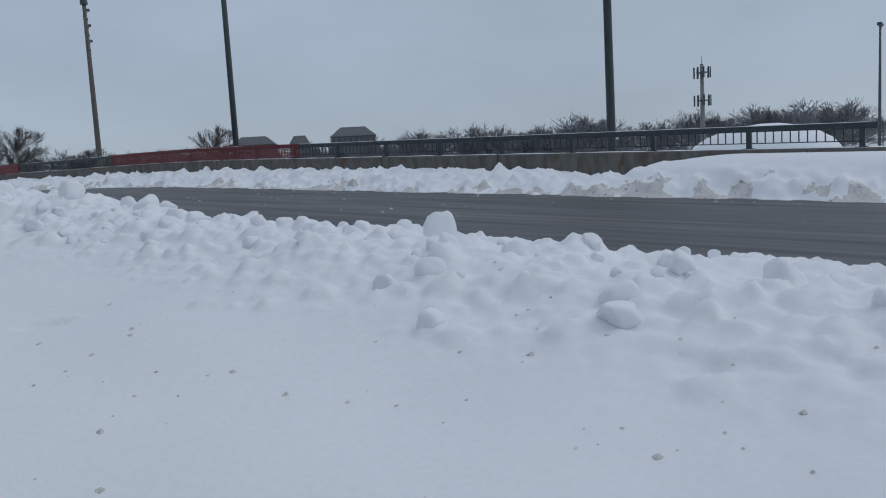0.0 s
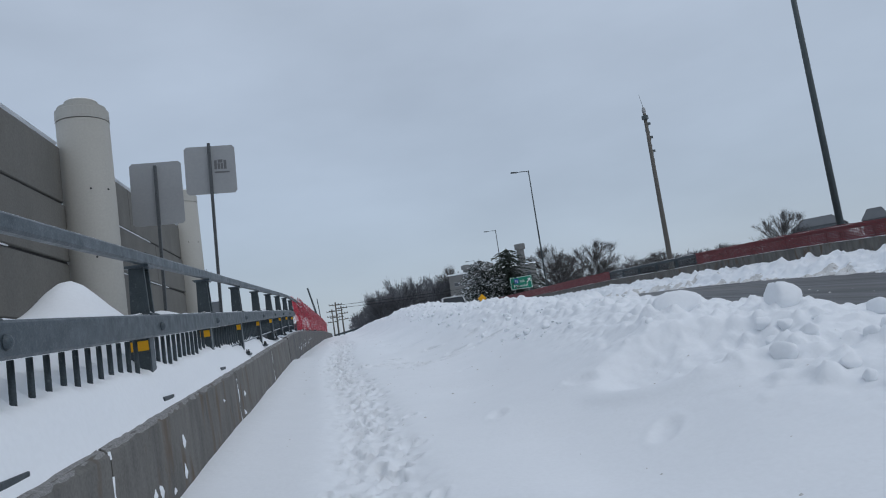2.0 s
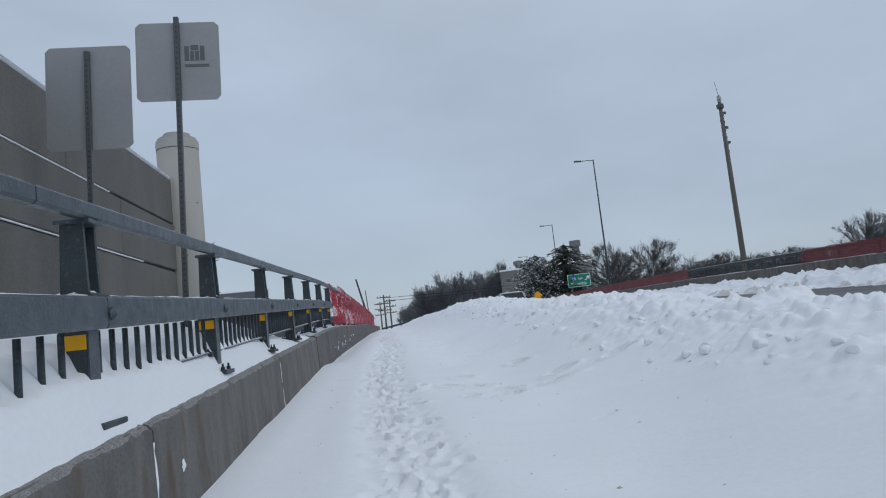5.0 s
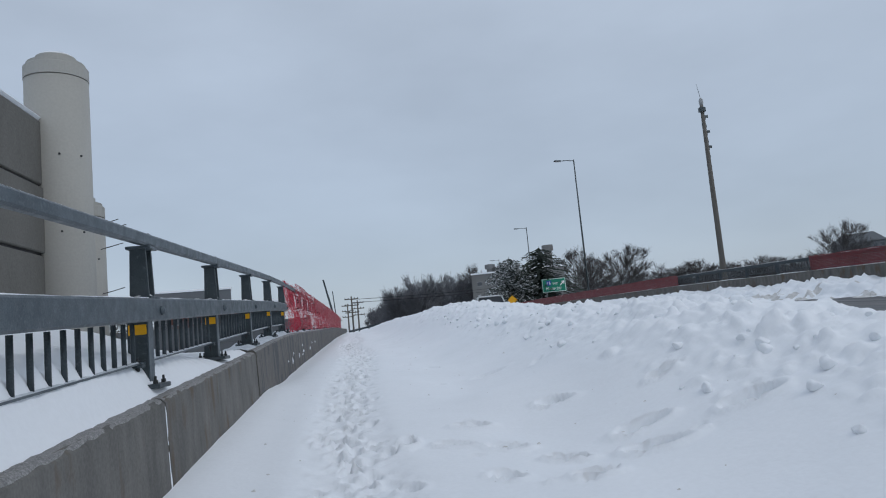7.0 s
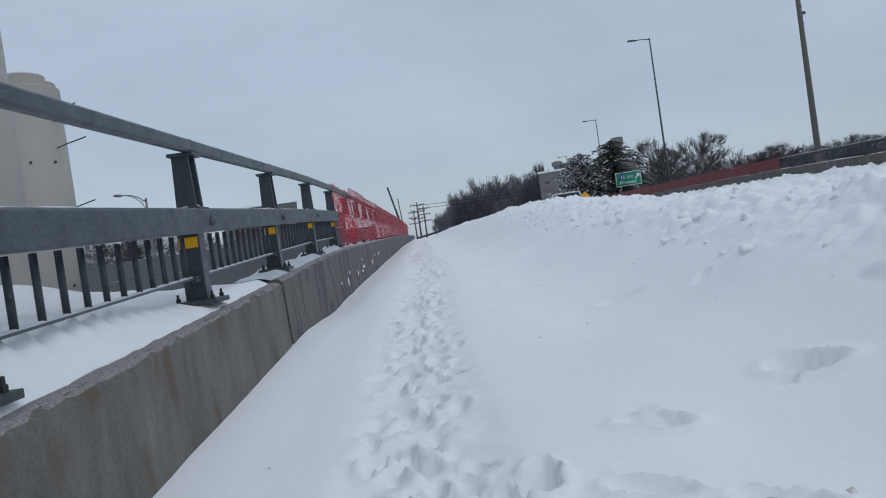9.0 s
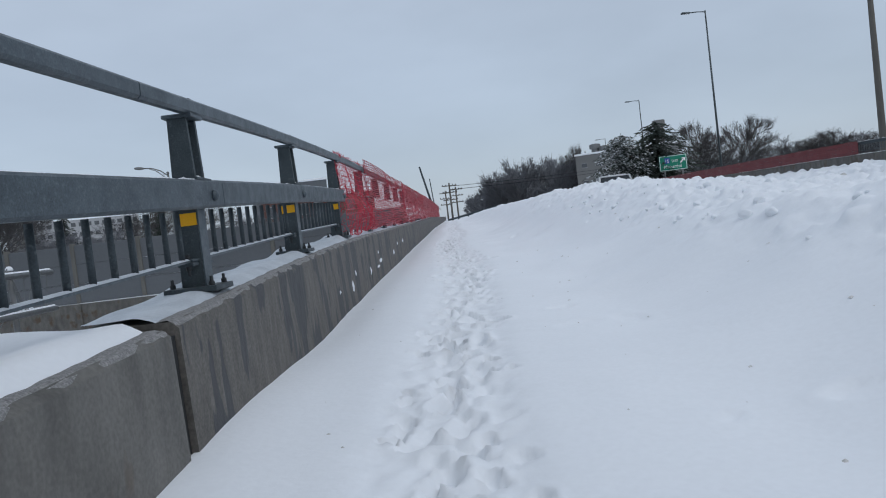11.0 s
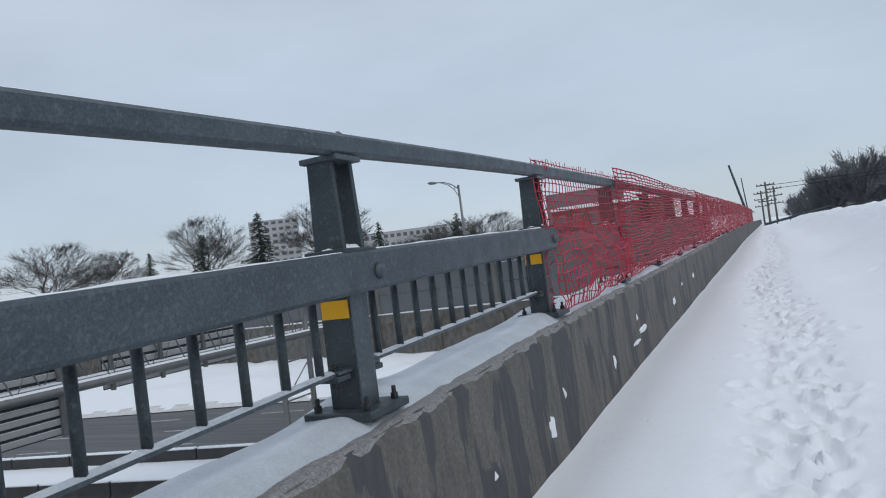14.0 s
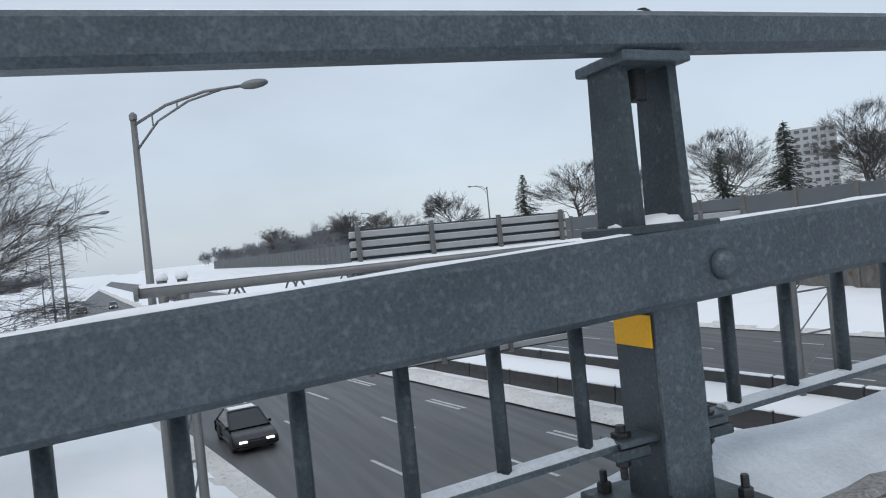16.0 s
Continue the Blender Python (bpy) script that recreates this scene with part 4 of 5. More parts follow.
cell = thing("cell_tower", "grey monopole cell tower with two rings of antennas", "tower", at=(134.3, 38.4, 0.5))
part("pole", tube(bmesh.new(), [(0, 0, 0), (0, 0, 17.2)], [0.5, 0.3], 12), STEEL_PALE, cell, smooth=True)
for z in (10.6, 15.6):
    part("platform", turned(bmesh.new(), [(0.2, z), (1.0, z), (1.0, z + 0.12), (0.2, z + 0.12)], 12), STEEL_DARK, cell)
    for k in range(9):
        a = 2 * math.pi * k / 9
        part("panel_antenna", box(bmesh.new(), (-0.15, -0.1, z - 0.9), (0.15, 0.1, z + 1.0), 0.03, Matrix.Rotation(a, 4, "Z") @ Matrix.Translation((0, 1.45, 0))), STEEL_DARK, cell)
part("lightning_rod", tube(bmesh.new(), [(0, 0, 17.1), (0, 0, 18.6)], [0.05, 0.03], 5), STEEL_DARK, cell)


def letters(text, size, x, z, y, mat, parent):
    cu = bpy.data.curves.new("lettering", "FONT")
    cu.body, cu.size, cu.extrude = text, size, 0.003
    ob = new("lettering", cu)
    dg = bpy.context.evaluated_depsgraph_get()
    me = bpy.data.meshes.new_from_object(ob.evaluated_get(dg))
    bpy.data.objects.remove(ob)
    me.materials.clear()
    me.materials.append(mat)
    made = part("lettering", me, None, parent)
    return place(made, pose(x, y, z, 90, 0, 0))


g = thing("direction_sign", "green highway direction sign with white lettering and an arrow", "road sign", at=pose(27.75, 94.66, 1.0, 0, 0, -10))
face = part("panel", boxes(((-1.55, -0.02, 3.1), (1.55, 0.02, 4.85)), bevel=0.008), SIGN_GREEN, g)
for lo, hi in (((-1.5, -0.0245, 3.13), (1.5, -0.0205, 3.18)), ((-1.5, -0.0245, 4.77), (1.5, -0.0205, 4.82)), ((-1.5, -0.0245, 3.18), (-1.45, -0.0205, 4.77)), ((1.45, -0.0245, 3.18), (1.5, -0.0205, 4.77))):
    part("border", boxes((lo, hi)), SIGN_WHITE, face, "white border line")
shield = part("shield", boxes(((-0.95, -0.027, 3.95), (-0.35, -0.0215, 4.6)), bevel=0.004), SIGN_BLUE, face, "blue route shield")
letters("15", 0.52, -0.93, 4.05, -0.0285, SIGN_WHITE, face)
letters("SUD", 0.38, -0.15, 4.05, -0.0225, SIGN_WHITE, face)
letters("Montréal", 0.55, -1.1, 3.38, -0.0225, SIGN_WHITE, face)
bm = box(bmesh.new(), (-0.07, -0.0235, -0.42), (0.07, -0.0205, 0.25), 0, Matrix.Translation((1.1, 0, 4.2)) @ Matrix.Rotation(radians(45), 4, "Y"))
for s in (-1, 1):
    box(bm, (-0.055, -0.0245, 0.0), (0.055, -0.0212, 0.36), 0, Matrix.Translation((1.32, 0, 4.42)) @ Matrix.Rotation(radians(45 + s * 140), 4, "Y"))
part("arrow", bm, SIGN_WHITE, face, "white slanting arrow")
for x in (-1.0, 1.0):
    part("post", boxes(((x - 0.08, 0.03, 0), (x + 0.08, 0.2, 4.7)), bevel=0.01), STEEL_PALE, g)
y_sign = thing("warning_sign", "small yellow diamond warning sign on a post", "road sign", at=(19.6, 84, 1.2))
part("post", boxes(((-0.03, 0.02, 0), (0.03, 0.07, 2.3)), bevel=0.005), STEEL_PALE, y_sign)
part("panel", box(bmesh.new(), (-0.4, -0.01, -0.4), (0.4, 0.01, 0.4), 0.004, Matrix.Translation((0, 0, 2.0)) @ Matrix.Rotation(radians(45), 4, "Y")), YELLOW, y_sign)

# ---------------------------------------------------------------- the highway below
XS = (-1500.0, 70.0)


def bend(x):
    """How far the highway strays along y: it passes askew under the bridge and straightens out beyond."""
    x = np.asarray(x, float)
    u = np.clip(-45 - x, 0, None)
    return 0.149 * np.maximum(x, -45) - 0.06 * u - 0.089 * 50 * (1 - np.exp(-u / 50))


def bend1(x):
    return float(bend(x))


def highway(name, y0, y1):
    ob = sheet(name, spread([XS[0], -330, XS[1]], [60, 8]), spread([y0, y1], [1.2]), lambda x, y: LOW + 0.0 * x + 0.004 * np.abs(y - (y0 + y1) / 2) * -1, [ASPHALT_LOW], bend=bend)
    return tagged(ob, "dark wet asphalt carriageway of the highway", "road", kind="structure")


highway("highway", 23.6, 38.2)
highway("highway", 45.2, 59.4)


dash_me = done(boxes(((0, -0.075, 0), (3.0, 0.075, 0.006))), "lane_dash", TAPE)
marks = thing("lane_marking", "worn white dashed lane markings", "road marking", kind="structure")
for yy, off in ((28.4, 0), (31.8, 3), (34.9, 1.5), (35.2, 1.5), (48.8, 2), (52.3, 0), (55.8, 4)):
    for k in range(26):
        x = -195 + off + 9.0 * k
        zz = LOW - 0.004 * abs(yy - (30.9 if yy < 42 else 52.3)) + 0.004
        turn = math.degrees(math.atan2(bend1(x + 3) - bend1(x), 3))
        place(part("lane_dash", dash_me, None, marks), pose(x, yy + bend1(x), zz, 0, 0, turn))


def verge(x, y):
    hump = np.exp(-((y - 37.9) / 0.7) ** 2) * 0.28 + np.exp(-((y - 44.6) / 0.6) ** 2) * 0.2
    return LOW + 0.02 + hump * (1 + 0.4 * rough(x, y, 1.5, 101, 2)) + 0.30 * smooth_step(38.6, 40.4, y) * smooth_step(45.4, 43.6, y)


med = sheet("snow_median", spread([-900, -330, -60, 20], [20, 4, 0.6]), spread([36.9, 45.4], [0.3]), verge, [SNOW, SNOW_DIRTY], lambda x, y: (y < 38.9 + 0.5 * rough(x, y, 1.2, 102)) | (y > 44.7), bend=bend)
tagged(med, "snow-covered highway median", "snow", kind="structure")
side = sheet("snow_shoulder", spread([-330, -60, 20], [4, 0.6]), spread([14, 24.3], [0.3]),
             lambda x, y: LOW + 0.03 + 0.5 * smooth_step(23.9, 21.4, y) * (1 + 0.3 * rough(x, y, 1.5, 103, 2)) + 0.1 * smooth_step(21, 15, y), [SNOW, SNOW_DIRTY],
             lambda x, y: y > 23.3 + 0.5 * rough(x, y, 1.2, 104), bend=bend)
tagged(side, "snowy highway shoulder with a dirty edge", "snow", kind="structure")
far_side = sheet("snow_shoulder", spread([-330, -60, 30], [4, 0.6]), spread([58.8, 69.5], [0.3]),
                 lambda x, y: LOW + 0.03 + 1.2 * smooth_step(59.0, 62.2, y) * (1 + 0.2 * rough(x, y, 2.0, 105, 2)) + 0.7 * smooth_step(62, 68, y), [SNOW, SNOW_DIRTY],
                 lambda x, y: y < 59.8 + 0.5 * rough(x, y, 1.2, 106), bend=bend)
tagged(far_side, "ploughed snow beside the far carriageway", "snow", kind="structure")
block_me = done(swept([(-0.25, 0), (0.25, 0), (0.12, 0.35), (0.09, 0.82), (-0.09, 0.82), (-0.12, 0.35)], [0, 3.56], lambda y: 0), "barrier_block", CONCRETE_WET)
block_snow = done(boxes(((-0.13, 0.02, 0.815), (0.13, 3.54, 0.90)), bevel=0.03), "barrier_snow", SNOW)
for yy in (39.4, 44.1):
    jersey = thing("jersey_barrier", "snow-capped concrete barrier along the highway median", "barrier", "median barriers")
    for k in range(42):
        x = -20 + 3.6 * (k - 34)
        m = pose(x, yy + bend1(x), LOW + 0.02, 0, 0, -90 + math.degrees(math.atan2(bend1(x + 3.6) - bend1(x), 3.6)))
        b = place(part("barrier_block", block_me, None, jersey), m)
        part("barrier_snow", block_snow, None, b, "snow on the barrier")

# retaining wall and noise wall along the far side
wall = thing("retaining_wall", "pale concrete retaining wall beside the highway", "wall", kind="structure")
for k in range(30):
    x = -1.0 - 5.0 * k
    part("panel", boxes(((x - 4.985, 62.4, LOW - 0.1), (x - 0.015, 62.8, -1.6 + 0.01 * (k % 3))), bevel=0.02), CONCRETE_RUST, wall)
    part("pier", boxes(((x - 0.35, 62.22, LOW), (x + 0.05, 62.42, -2.2)), bevel=0.02), CONCRETE_RUST, wall)
wall = thing("noise_wall", "dark grey noise wall of stacked panels beyond the highway", "wall", kind="structure")
for k in range(84):
    x = -2.2 - 5.2 * k
    for j in range(3):
        part("panel", boxes(((x - 5.1, 66.3, -1.7 + 1.5 * j), (x - 0.1, 66.5, -0.215 + 1.5 * j)), bevel=0.03), FACADE_DARK, wall)
    part("post", boxes(((x - 0.16, 66.2, -2.0), (x + 0.16, 66.6, 2.95)), bevel=0.03), WALL_GREY, wall)
    if k > 8:
        part("wall_light", tube(bmesh.new(), [(x, 66.2, 2.9), (x, 65.9, 3.5), (x, 65.4, 3.6)], [0.05, 0.045, 0.09], 6), STEEL_PALE, wall)

# sign gantry over the near carriageway
GX = -18.6
gantry = thing("sign_gantry", "galvanised tubular gantry carrying highway signs seen from behind", "gantry")
for x in (GX - 0.55, GX + 0.55):
    for z in (1.0, -0.75):
        part("chord", tube(bmesh.new(), [(x, 17.4, z), (x, 45.4, z)], [0.14, 0.14], 12), STEEL_PALE, gantry, smooth=True)
        part("chord_snow", swept([(x - 0.09, z + 0.12), (x + 0.09, z + 0.12), (x, z + 0.19)], [17.5, 45.3], lambda y: 0), SNOW, gantry, "snow along the tube")
        part("end_cap", turned(bmesh.new(), [(0.19, -0.05), (0.19, 0.05)], 12), STEEL_PALE, gantry).matrix_basis = pose(x, 17.4, z, 90, 0, 0)
for y, ynext in zip(np.arange(18.3, 44.5, 1.6), np.arange(19.9, 46.5, 1.6)):
    for x in (GX - 0.55, GX + 0.55):
        part("brace", tube(bmesh.new(), [(x, y, 1.0), (x, (y + ynext) / 2, -0.75), (x, min(ynext, 45), 1.0)], [0.035] * 3, 6), STEEL_PALE, gantry)
    part("brace", tube(bmesh.new(), [(GX - 0.55, y, 1.0), (GX + 0.55, ynext, 1.0)], [0.03] * 2, 6), STEEL_PALE, gantry)
for y0, y1 in ((18.05, 18.55), (41.0, 43.1)):
    for y in (y0, y1):
        part("leg", tube(bmesh.new(), [(GX, y, LOW), (GX, y, 1.25)], [0.13, 0.13], 12), STEEL_PALE, gantry, smooth=True)
        part("cap_snow", turned(bmesh.new(), [(0.16, 1.25), (0.17, 1.33), (0.1, 1.45), (0.02, 1.47)], 10), SNOW, gantry, "cap of snow", True).location = (GX, y, 0)
    for k in range(4):
        z = LOW + 1.0 + 1.7 * k
        part("brace", tube(bmesh.new(), [(GX, y0, z), (GX, y1, z)], [0.04] * 2, 6), STEEL_PALE, gantry)
        part("brace", tube(bmesh.new(), [(GX, y0, z), (GX, y1, z + 1.6)], [0.03] * 2, 6), STEEL_PALE, gantry)


RIB = material("pale_rib", (0.52, 0.53, 0.535), 0.5, 0.2, fine=30, grain=0.05, bump=0)


def sign_back(y0, y1, z0, z1, x, slats, parent):
    p = part("sign_panel", boxes(((x - 0.03, y0, z0), (x, y1, z1))), STEEL_DARK, parent, "ribbed aluminium sign back")
    step = (z1 - z0) / slats
    for k in range(slats):
        z = z0 + step * (k + 0.5)
        part("rib", boxes(((x, y0, z - step * 0.36), (x + 0.08, y1, z + step * 0.26)), bevel=0.02), RIB, p)
        part("rib_snow", boxes(((x + 0.005, y0 + 0.03, z + step * 0.262), (x + 0.075, y1 - 0.03, z + step * 0.32)), bevel=0.006), SNOW, p, "snow on the rib")
    n = max(2, int((y1 - y0) / 2.2))
    for k in range(n + 1):
        y = y0 + 0.25 + (y1 - y0 - 0.5) * k / n
        part("upright", boxes(((x + 0.1, y - 0.07, z0 - 0.05), (x + 0.22, y + 0.07, z1 + 0.08)), bevel=0.01), STEEL_PALE, p)


sign_back(23.4, 31.15, -2.25, 2.15, GX - 0.75, 15, gantry)
sign_back(32.6, 39.6, -1.2, 1.65, GX - 0.75, 9, gantry)

# ---------------------------------------------------------------- street lamps of the highway
def cobra_lamp(x, y, foot, top, reach, turn, label="galvanised highway lamp with a long curved arm"):
    t = thing("street_lamp", label, "street lamp", "highway lamps", pose(x, y, foot, 0, 0, turn))
    h = top - foot
    part("pole", tube(bmesh.new(), [(0, 0, 0), (0, 0, h)], [0.15, 0.085], 12), STEEL_PALE, t, smooth=True)
    part("pole_top", turned(bmesh.new(), [(0.11, h - 0.1), (0.11, h + 0.05), (0.04, h + 0.12)], 12), STEEL_PALE, t)
    part("arm", tube(bmesh.new(), [(0, 0, h - 0.25), (reach * 0.3, 0, h + 0.22), (reach * 0.65, 0, h + 0.48), (reach, 0, h + 0.52)], [0.045] * 4, 8), STEEL_PALE, t, smooth=True)
    part("arm_brace", tube(bmesh.new(), [(0, 0, h - 1.0), (reach * 0.22, 0, h - 0.2), (reach * 0.5, 0, h + 0.26), (reach * 0.8, 0, h + 0.48)], [0.035] * 4, 8), STEEL_PALE, t, smooth=True)
    for q, a, b in ((0.17, h - 0.32, h + 0.0), (0.4, h + 0.1, h + 0.29)):
        part("arm_strut", tube(bmesh.new(), [(reach * q, 0, a), (reach * q, 0, b)], [0.025] * 2, 6), STEEL_PALE, t)
    bm = bmesh.new()
    bmesh.ops.create_uvsphere(bm, u_segments=14, v_segments=8, radius=1, matrix=pose(reach + 0.3, 0, h + 0.53, 0, -4, 0) @ Matrix.Diagonal((0.42, 0.19, 0.13, 1)))
    part("lamp_head", bm, STEEL_PALE, t, smooth=True)
    return t


cobra_lamp(-20.77, 17.84, LOW, 5.97, 3.3, 62)
cobra_lamp(-58.7, 13.1, LOW, 5.6, 3.3, 62)
cobra_lamp(-100, 8.9, LOW, 5.6, 3.3, 62)
cobra_lamp(-150, 3.2, LOW, 5.6, 3.3, 62)
cobra_lamp(-22.2, 72.0, 0.6, 8.2, 1.9, 205)
cobra_lamp(-95, 69.0, 0.6, 9.0, 3.0, 205)
cobra_lamp(-150, 69.0, 0.6, 9.0, 3.0, 205)

# ---------------------------------------------------------------- trees
def grown(seed, height, levels=5, spread_deg=32, droop=0.0, first=0.28, width=0.020, kids=(5, 4, 4, 3, 2), thin=0.016, sprays=3):
    """A bare tree's limbs as (points, radii, level), with the trunk first."""
    rs = random.Random(seed)
    limbs = []

    def limb(p, way, length, r, level):
        """Grows one limb, stopping at the crown's rounded outline, and its children."""
        pts, rad = [p], [r]
        n = 4 if level < 2 else 3
        w = way.copy()
        for i in range(n):
            w = (w + Vector((rs.gauss(0, 0.10), rs.gauss(0, 0.10), rs.gauss(0.05 - droop * level, 0.07)))).normalized()
            w = (w + 0.05 * level * Vector((p.x, p.y, p.z - 0.38 * height)).normalized()).normalized() if level else w
            q = p + w * (length / n)
            if level and (q.x**2 + q.y**2) / (0.47 * height) ** 2 + (q.z - 0.58 * height) ** 2 / (0.47 * height) ** 2 > rs.uniform(0.9, 1.15) and i:
                n = i
                break
            p = q
            pts.append(p)
            rad.append(max(r * (1 - 0.62 * (i + 1) / n), thin))
        limbs.append((pts, rad, level))
        if level >= levels - 2:
            for _ in range(sprays):
                f = rs.uniform(0.2, 1.0) * n
                i = min(int(f), n - 1)
                q = pts[i].lerp(pts[i + 1], f - i)
                d = (w + Vector((rs.gauss(0, 0.45), rs.gauss(0, 0.45), rs.gauss(0.1 - droop * 4, 0.35)))).normalized()
                limbs.append(([q, q + d * length * rs.uniform(0.3, 0.75)], [thin * 0.8, thin * 0.5], 9))
        if level + 1 >= levels:
            return
        for k in range(kids[level] + rs.randint(0, 1)):
            f = rs.uniform(first if level == 0 else 0.3, 1.0)
            i = min(int(f * n), n - 1)
            base = pts[i].lerp(pts[i + 1], f * n - i)
            side = Vector((rs.gauss(0, 1), rs.gauss(0, 1), rs.gauss(0.0, 0.35))).normalized()
            a = radians(rs.uniform(spread_deg * 0.6, spread_deg * (1.5 if level < 2 else 1.0)))
            turn = (w * math.cos(a) + side * math.sin(a)).normalized()
            limb(base, turn, length * rs.uniform(0.5, 0.78), max(rad[i] * 0.5, thin), level + 1)

    limb(Vector((0, 0, 0)), Vector((0, 0, 1)), height * 0.52, height * width, 0)
    return limbs


def limbs_mesh(name, limbs, mat):
    vs, fs = [], []
    for pts, rad, level in limbs:
        sides = 7 if level == 0 else (5 if level == 1 else 3)
        n0 = len(vs)
        for i, (p, r) in enumerate(zip(pts, rad)):
            way = (pts[min(i + 1, len(pts) - 1)] - pts[max(i - 1, 0)]).normalized()
            s = way.cross(Vector((0.3, 0.2, 1)) if abs(way.z) < 0.9 else Vector((0, 1, 0))).normalized()
            u = s.cross(way)
            vs += [p + r * (math.cos(2 * math.pi * k / sides) * s + math.sin(2 * math.pi * k / sides) * u) for k in range(sides)]
        for i in range(len(pts) - 1):
            for k in range(sides):
                a, b = n0 + i * sides + k, n0 + i * sides + (k + 1) % sides
                fs.append((a, b, b + sides, a + sides))
    return mesh_of(name, vs, fs, mat)


def bare_tree(seed, height, label, group="bare trees", **more):
    t = thing("bare_tree", label, "tree", group)
    limbs = grown(seed, height, **more)
    part("trunk", limbs_mesh("trunk", [l for l in limbs if l[2] < 2], BARK), None, t)
    part("crown", limbs_mesh("crown", [l for l in limbs if l[2] >= 2], BARK), None, t)
    return t


def put(tree, x, y, z, s=1.0, turn=0.0, wide=1.0):
    return place(tree, Matrix.Translation((x, y, z)) @ Matrix.Rotation(turn, 4, "Z") @ Matrix.Diagonal((s * wide, s * wide, s, 1)))


def plant(tree, x, y, z, s=1.0, turn=0.0, wide=1.0):
    return copy_thing(tree, Matrix.Translation((x, y, z)) @ Matrix.Rotation(turn, 4, "Z") @ Matrix.Diagonal((s * wide, s * wide, s, 1)))


oak = put(bare_tree(11, 13.5, "leafless spreading tree with fine twigs", spread_deg=46, first=0.18, kids=(13, 5, 4, 3, 2), thin=0.011, sprays=5), -75.9, 99, 0.8, 0.9, 0.3, 1.3)
elm = put(bare_tree(12, 12.0, "leafless round-crowned tree with dense twigs", spread_deg=48, first=0.15, kids=(14, 5, 4, 3, 2), thin=0.013, sprays=5), -122, 76, 0.8, 0.9, 1.0, 1.2)
ash = put(bare_tree(15, 12.0, "leafless upright tree with a vase-shaped crown", spread_deg=36, first=0.2, kids=(11, 5, 4, 3, 2), thin=0.014, sprays=5), 66.5, 170, 1.5, 1.2, 2.0, 1.25)
for x, y, z, s, a, w in ((-184, 75, 0.8, 1.1, 0.5, 1.3), (-300, 78, 0.8, 1.3, 0.4, 1.3), (-61, 110, 1.0, 0.9, 2.2, 1.2), (-150, 75, 0.8, 0.85, 1.7, 1.4)):
    plant(elm, x, y, z, s, a, w)
for x, y, z, s, a, w in ((-79.5, 75, 0.8, 0.75, 1.5, 1.3), (-71, 76, 0.8, 0.6, 2.5, 1.1), (-55, 100, 1.0, 0.95, 0.6, 1.0), (-36, 98, 1.0, 0.5, 3.0, 1.8), (-30, 96, 1.0, 0.48, 1.0, 1.8)):
    plant(oak, x, y, z, s, a, w)
for x, y, z, s, a, w in ((54, 160, 1.5, 0.95, 0.3, 0.95), (58, 166, 1.5, 0.8, 1.3, 1.0), (63, 118, 1.0, 0.28, 1.0, 1.6), (31, 172, 1.5, 0.9, 0.9, 0.7), (80, 172, 1.2, 0.62, 2.4, 1.6), (86, 168, 1.2, 0.68, 0.4, 1.7), (94, 160, 1.2, 0.62, 2.0, 1.8), (106, 158, 1.2, 0.6, 2.9, 1.9), (68.6, 95, 0.5, 0.65, 1.7, 0.85)):
    plant(ash, x, y, z, s, a, w)
shade = put(bare_tree(21, 14.5, "large bare roadside tree with snow-dusted drooping twigs", spread_deg=48, droop=0.03, first=0.35, width=0.016, kids=(15, 6, 5, 4, 2), thin=0.008, sprays=4), -28.9, 9.0, LOW + 0.3, 1.0, 0.2, 1.05)

# dense woods at the end of the road and along the horizon, with haze in their colour
def woods(name, label, spots, seeds, mat, lean=40):
    vs, fs = [], []
    kinds = [limbs_mesh("tmp", grown(s, 10.0, levels=4, spread_deg=lean, first=0.12, width=0.014, kids=(12, 5, 3, 2), thin=0.034, sprays=3), mat) for s in seeds]
    data = []
    for me in kinds:
        co = np.empty(len(me.vertices) * 3)
        me.vertices.foreach_get("co", co)
        data.append((co.reshape(-1, 3), np.array([tuple(p.vertices) for p in me.polygons])))
        bpy.data.meshes.remove(me)
    n = 0
    for k, (x, y, z, s, w) in enumerate(spots):
        co, quad = data[k % len(data)]
        a = k * 2.399
        r = np.array([[math.cos(a), -math.sin(a), 0], [math.sin(a), math.cos(a), 0], [0, 0, 1]])
        vs.append(co @ r.T * (s * w, s * w, s) + (x, y, z))
        fs.append(quad + n)
        n += len(co)
    ob = new(name, mesh_of(name, np.concatenate(vs), np.concatenate(fs).tolist(), mat))
    return tagged(ob, label, "woods", kind="stuff")


rs = random.Random(8)
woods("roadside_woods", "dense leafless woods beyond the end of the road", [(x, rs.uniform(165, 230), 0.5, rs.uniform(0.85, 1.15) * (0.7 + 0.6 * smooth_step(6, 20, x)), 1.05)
      for x in [rs.uniform(6, 36) for _ in range(48)]], (31, 32, 33), BARK_HAZED, 27)
ring = []
for k in range(190):
    a = radians(rs.uniform(8, 72))
    d = rs.uniform(230, 330)
    ring.append((1 + d * math.cos(a), -6 + d * math.sin(a), 0.5, rs.uniform(0.9, 1.4) * (1.0 + 0.2 * (a < 0.75)), 1.4))
for k in range(40):
    ring.append((rs.uniform(190, 330), rs.uniform(-90, 60), 0.5, rs.uniform(0.9, 1.2) * (0.7 if k % 2 else 1), 1.5))
woods("horizon_woods", "far belt of haze-greyed leafless trees on the horizon", ring, (41, 42), BARK_HAZED)
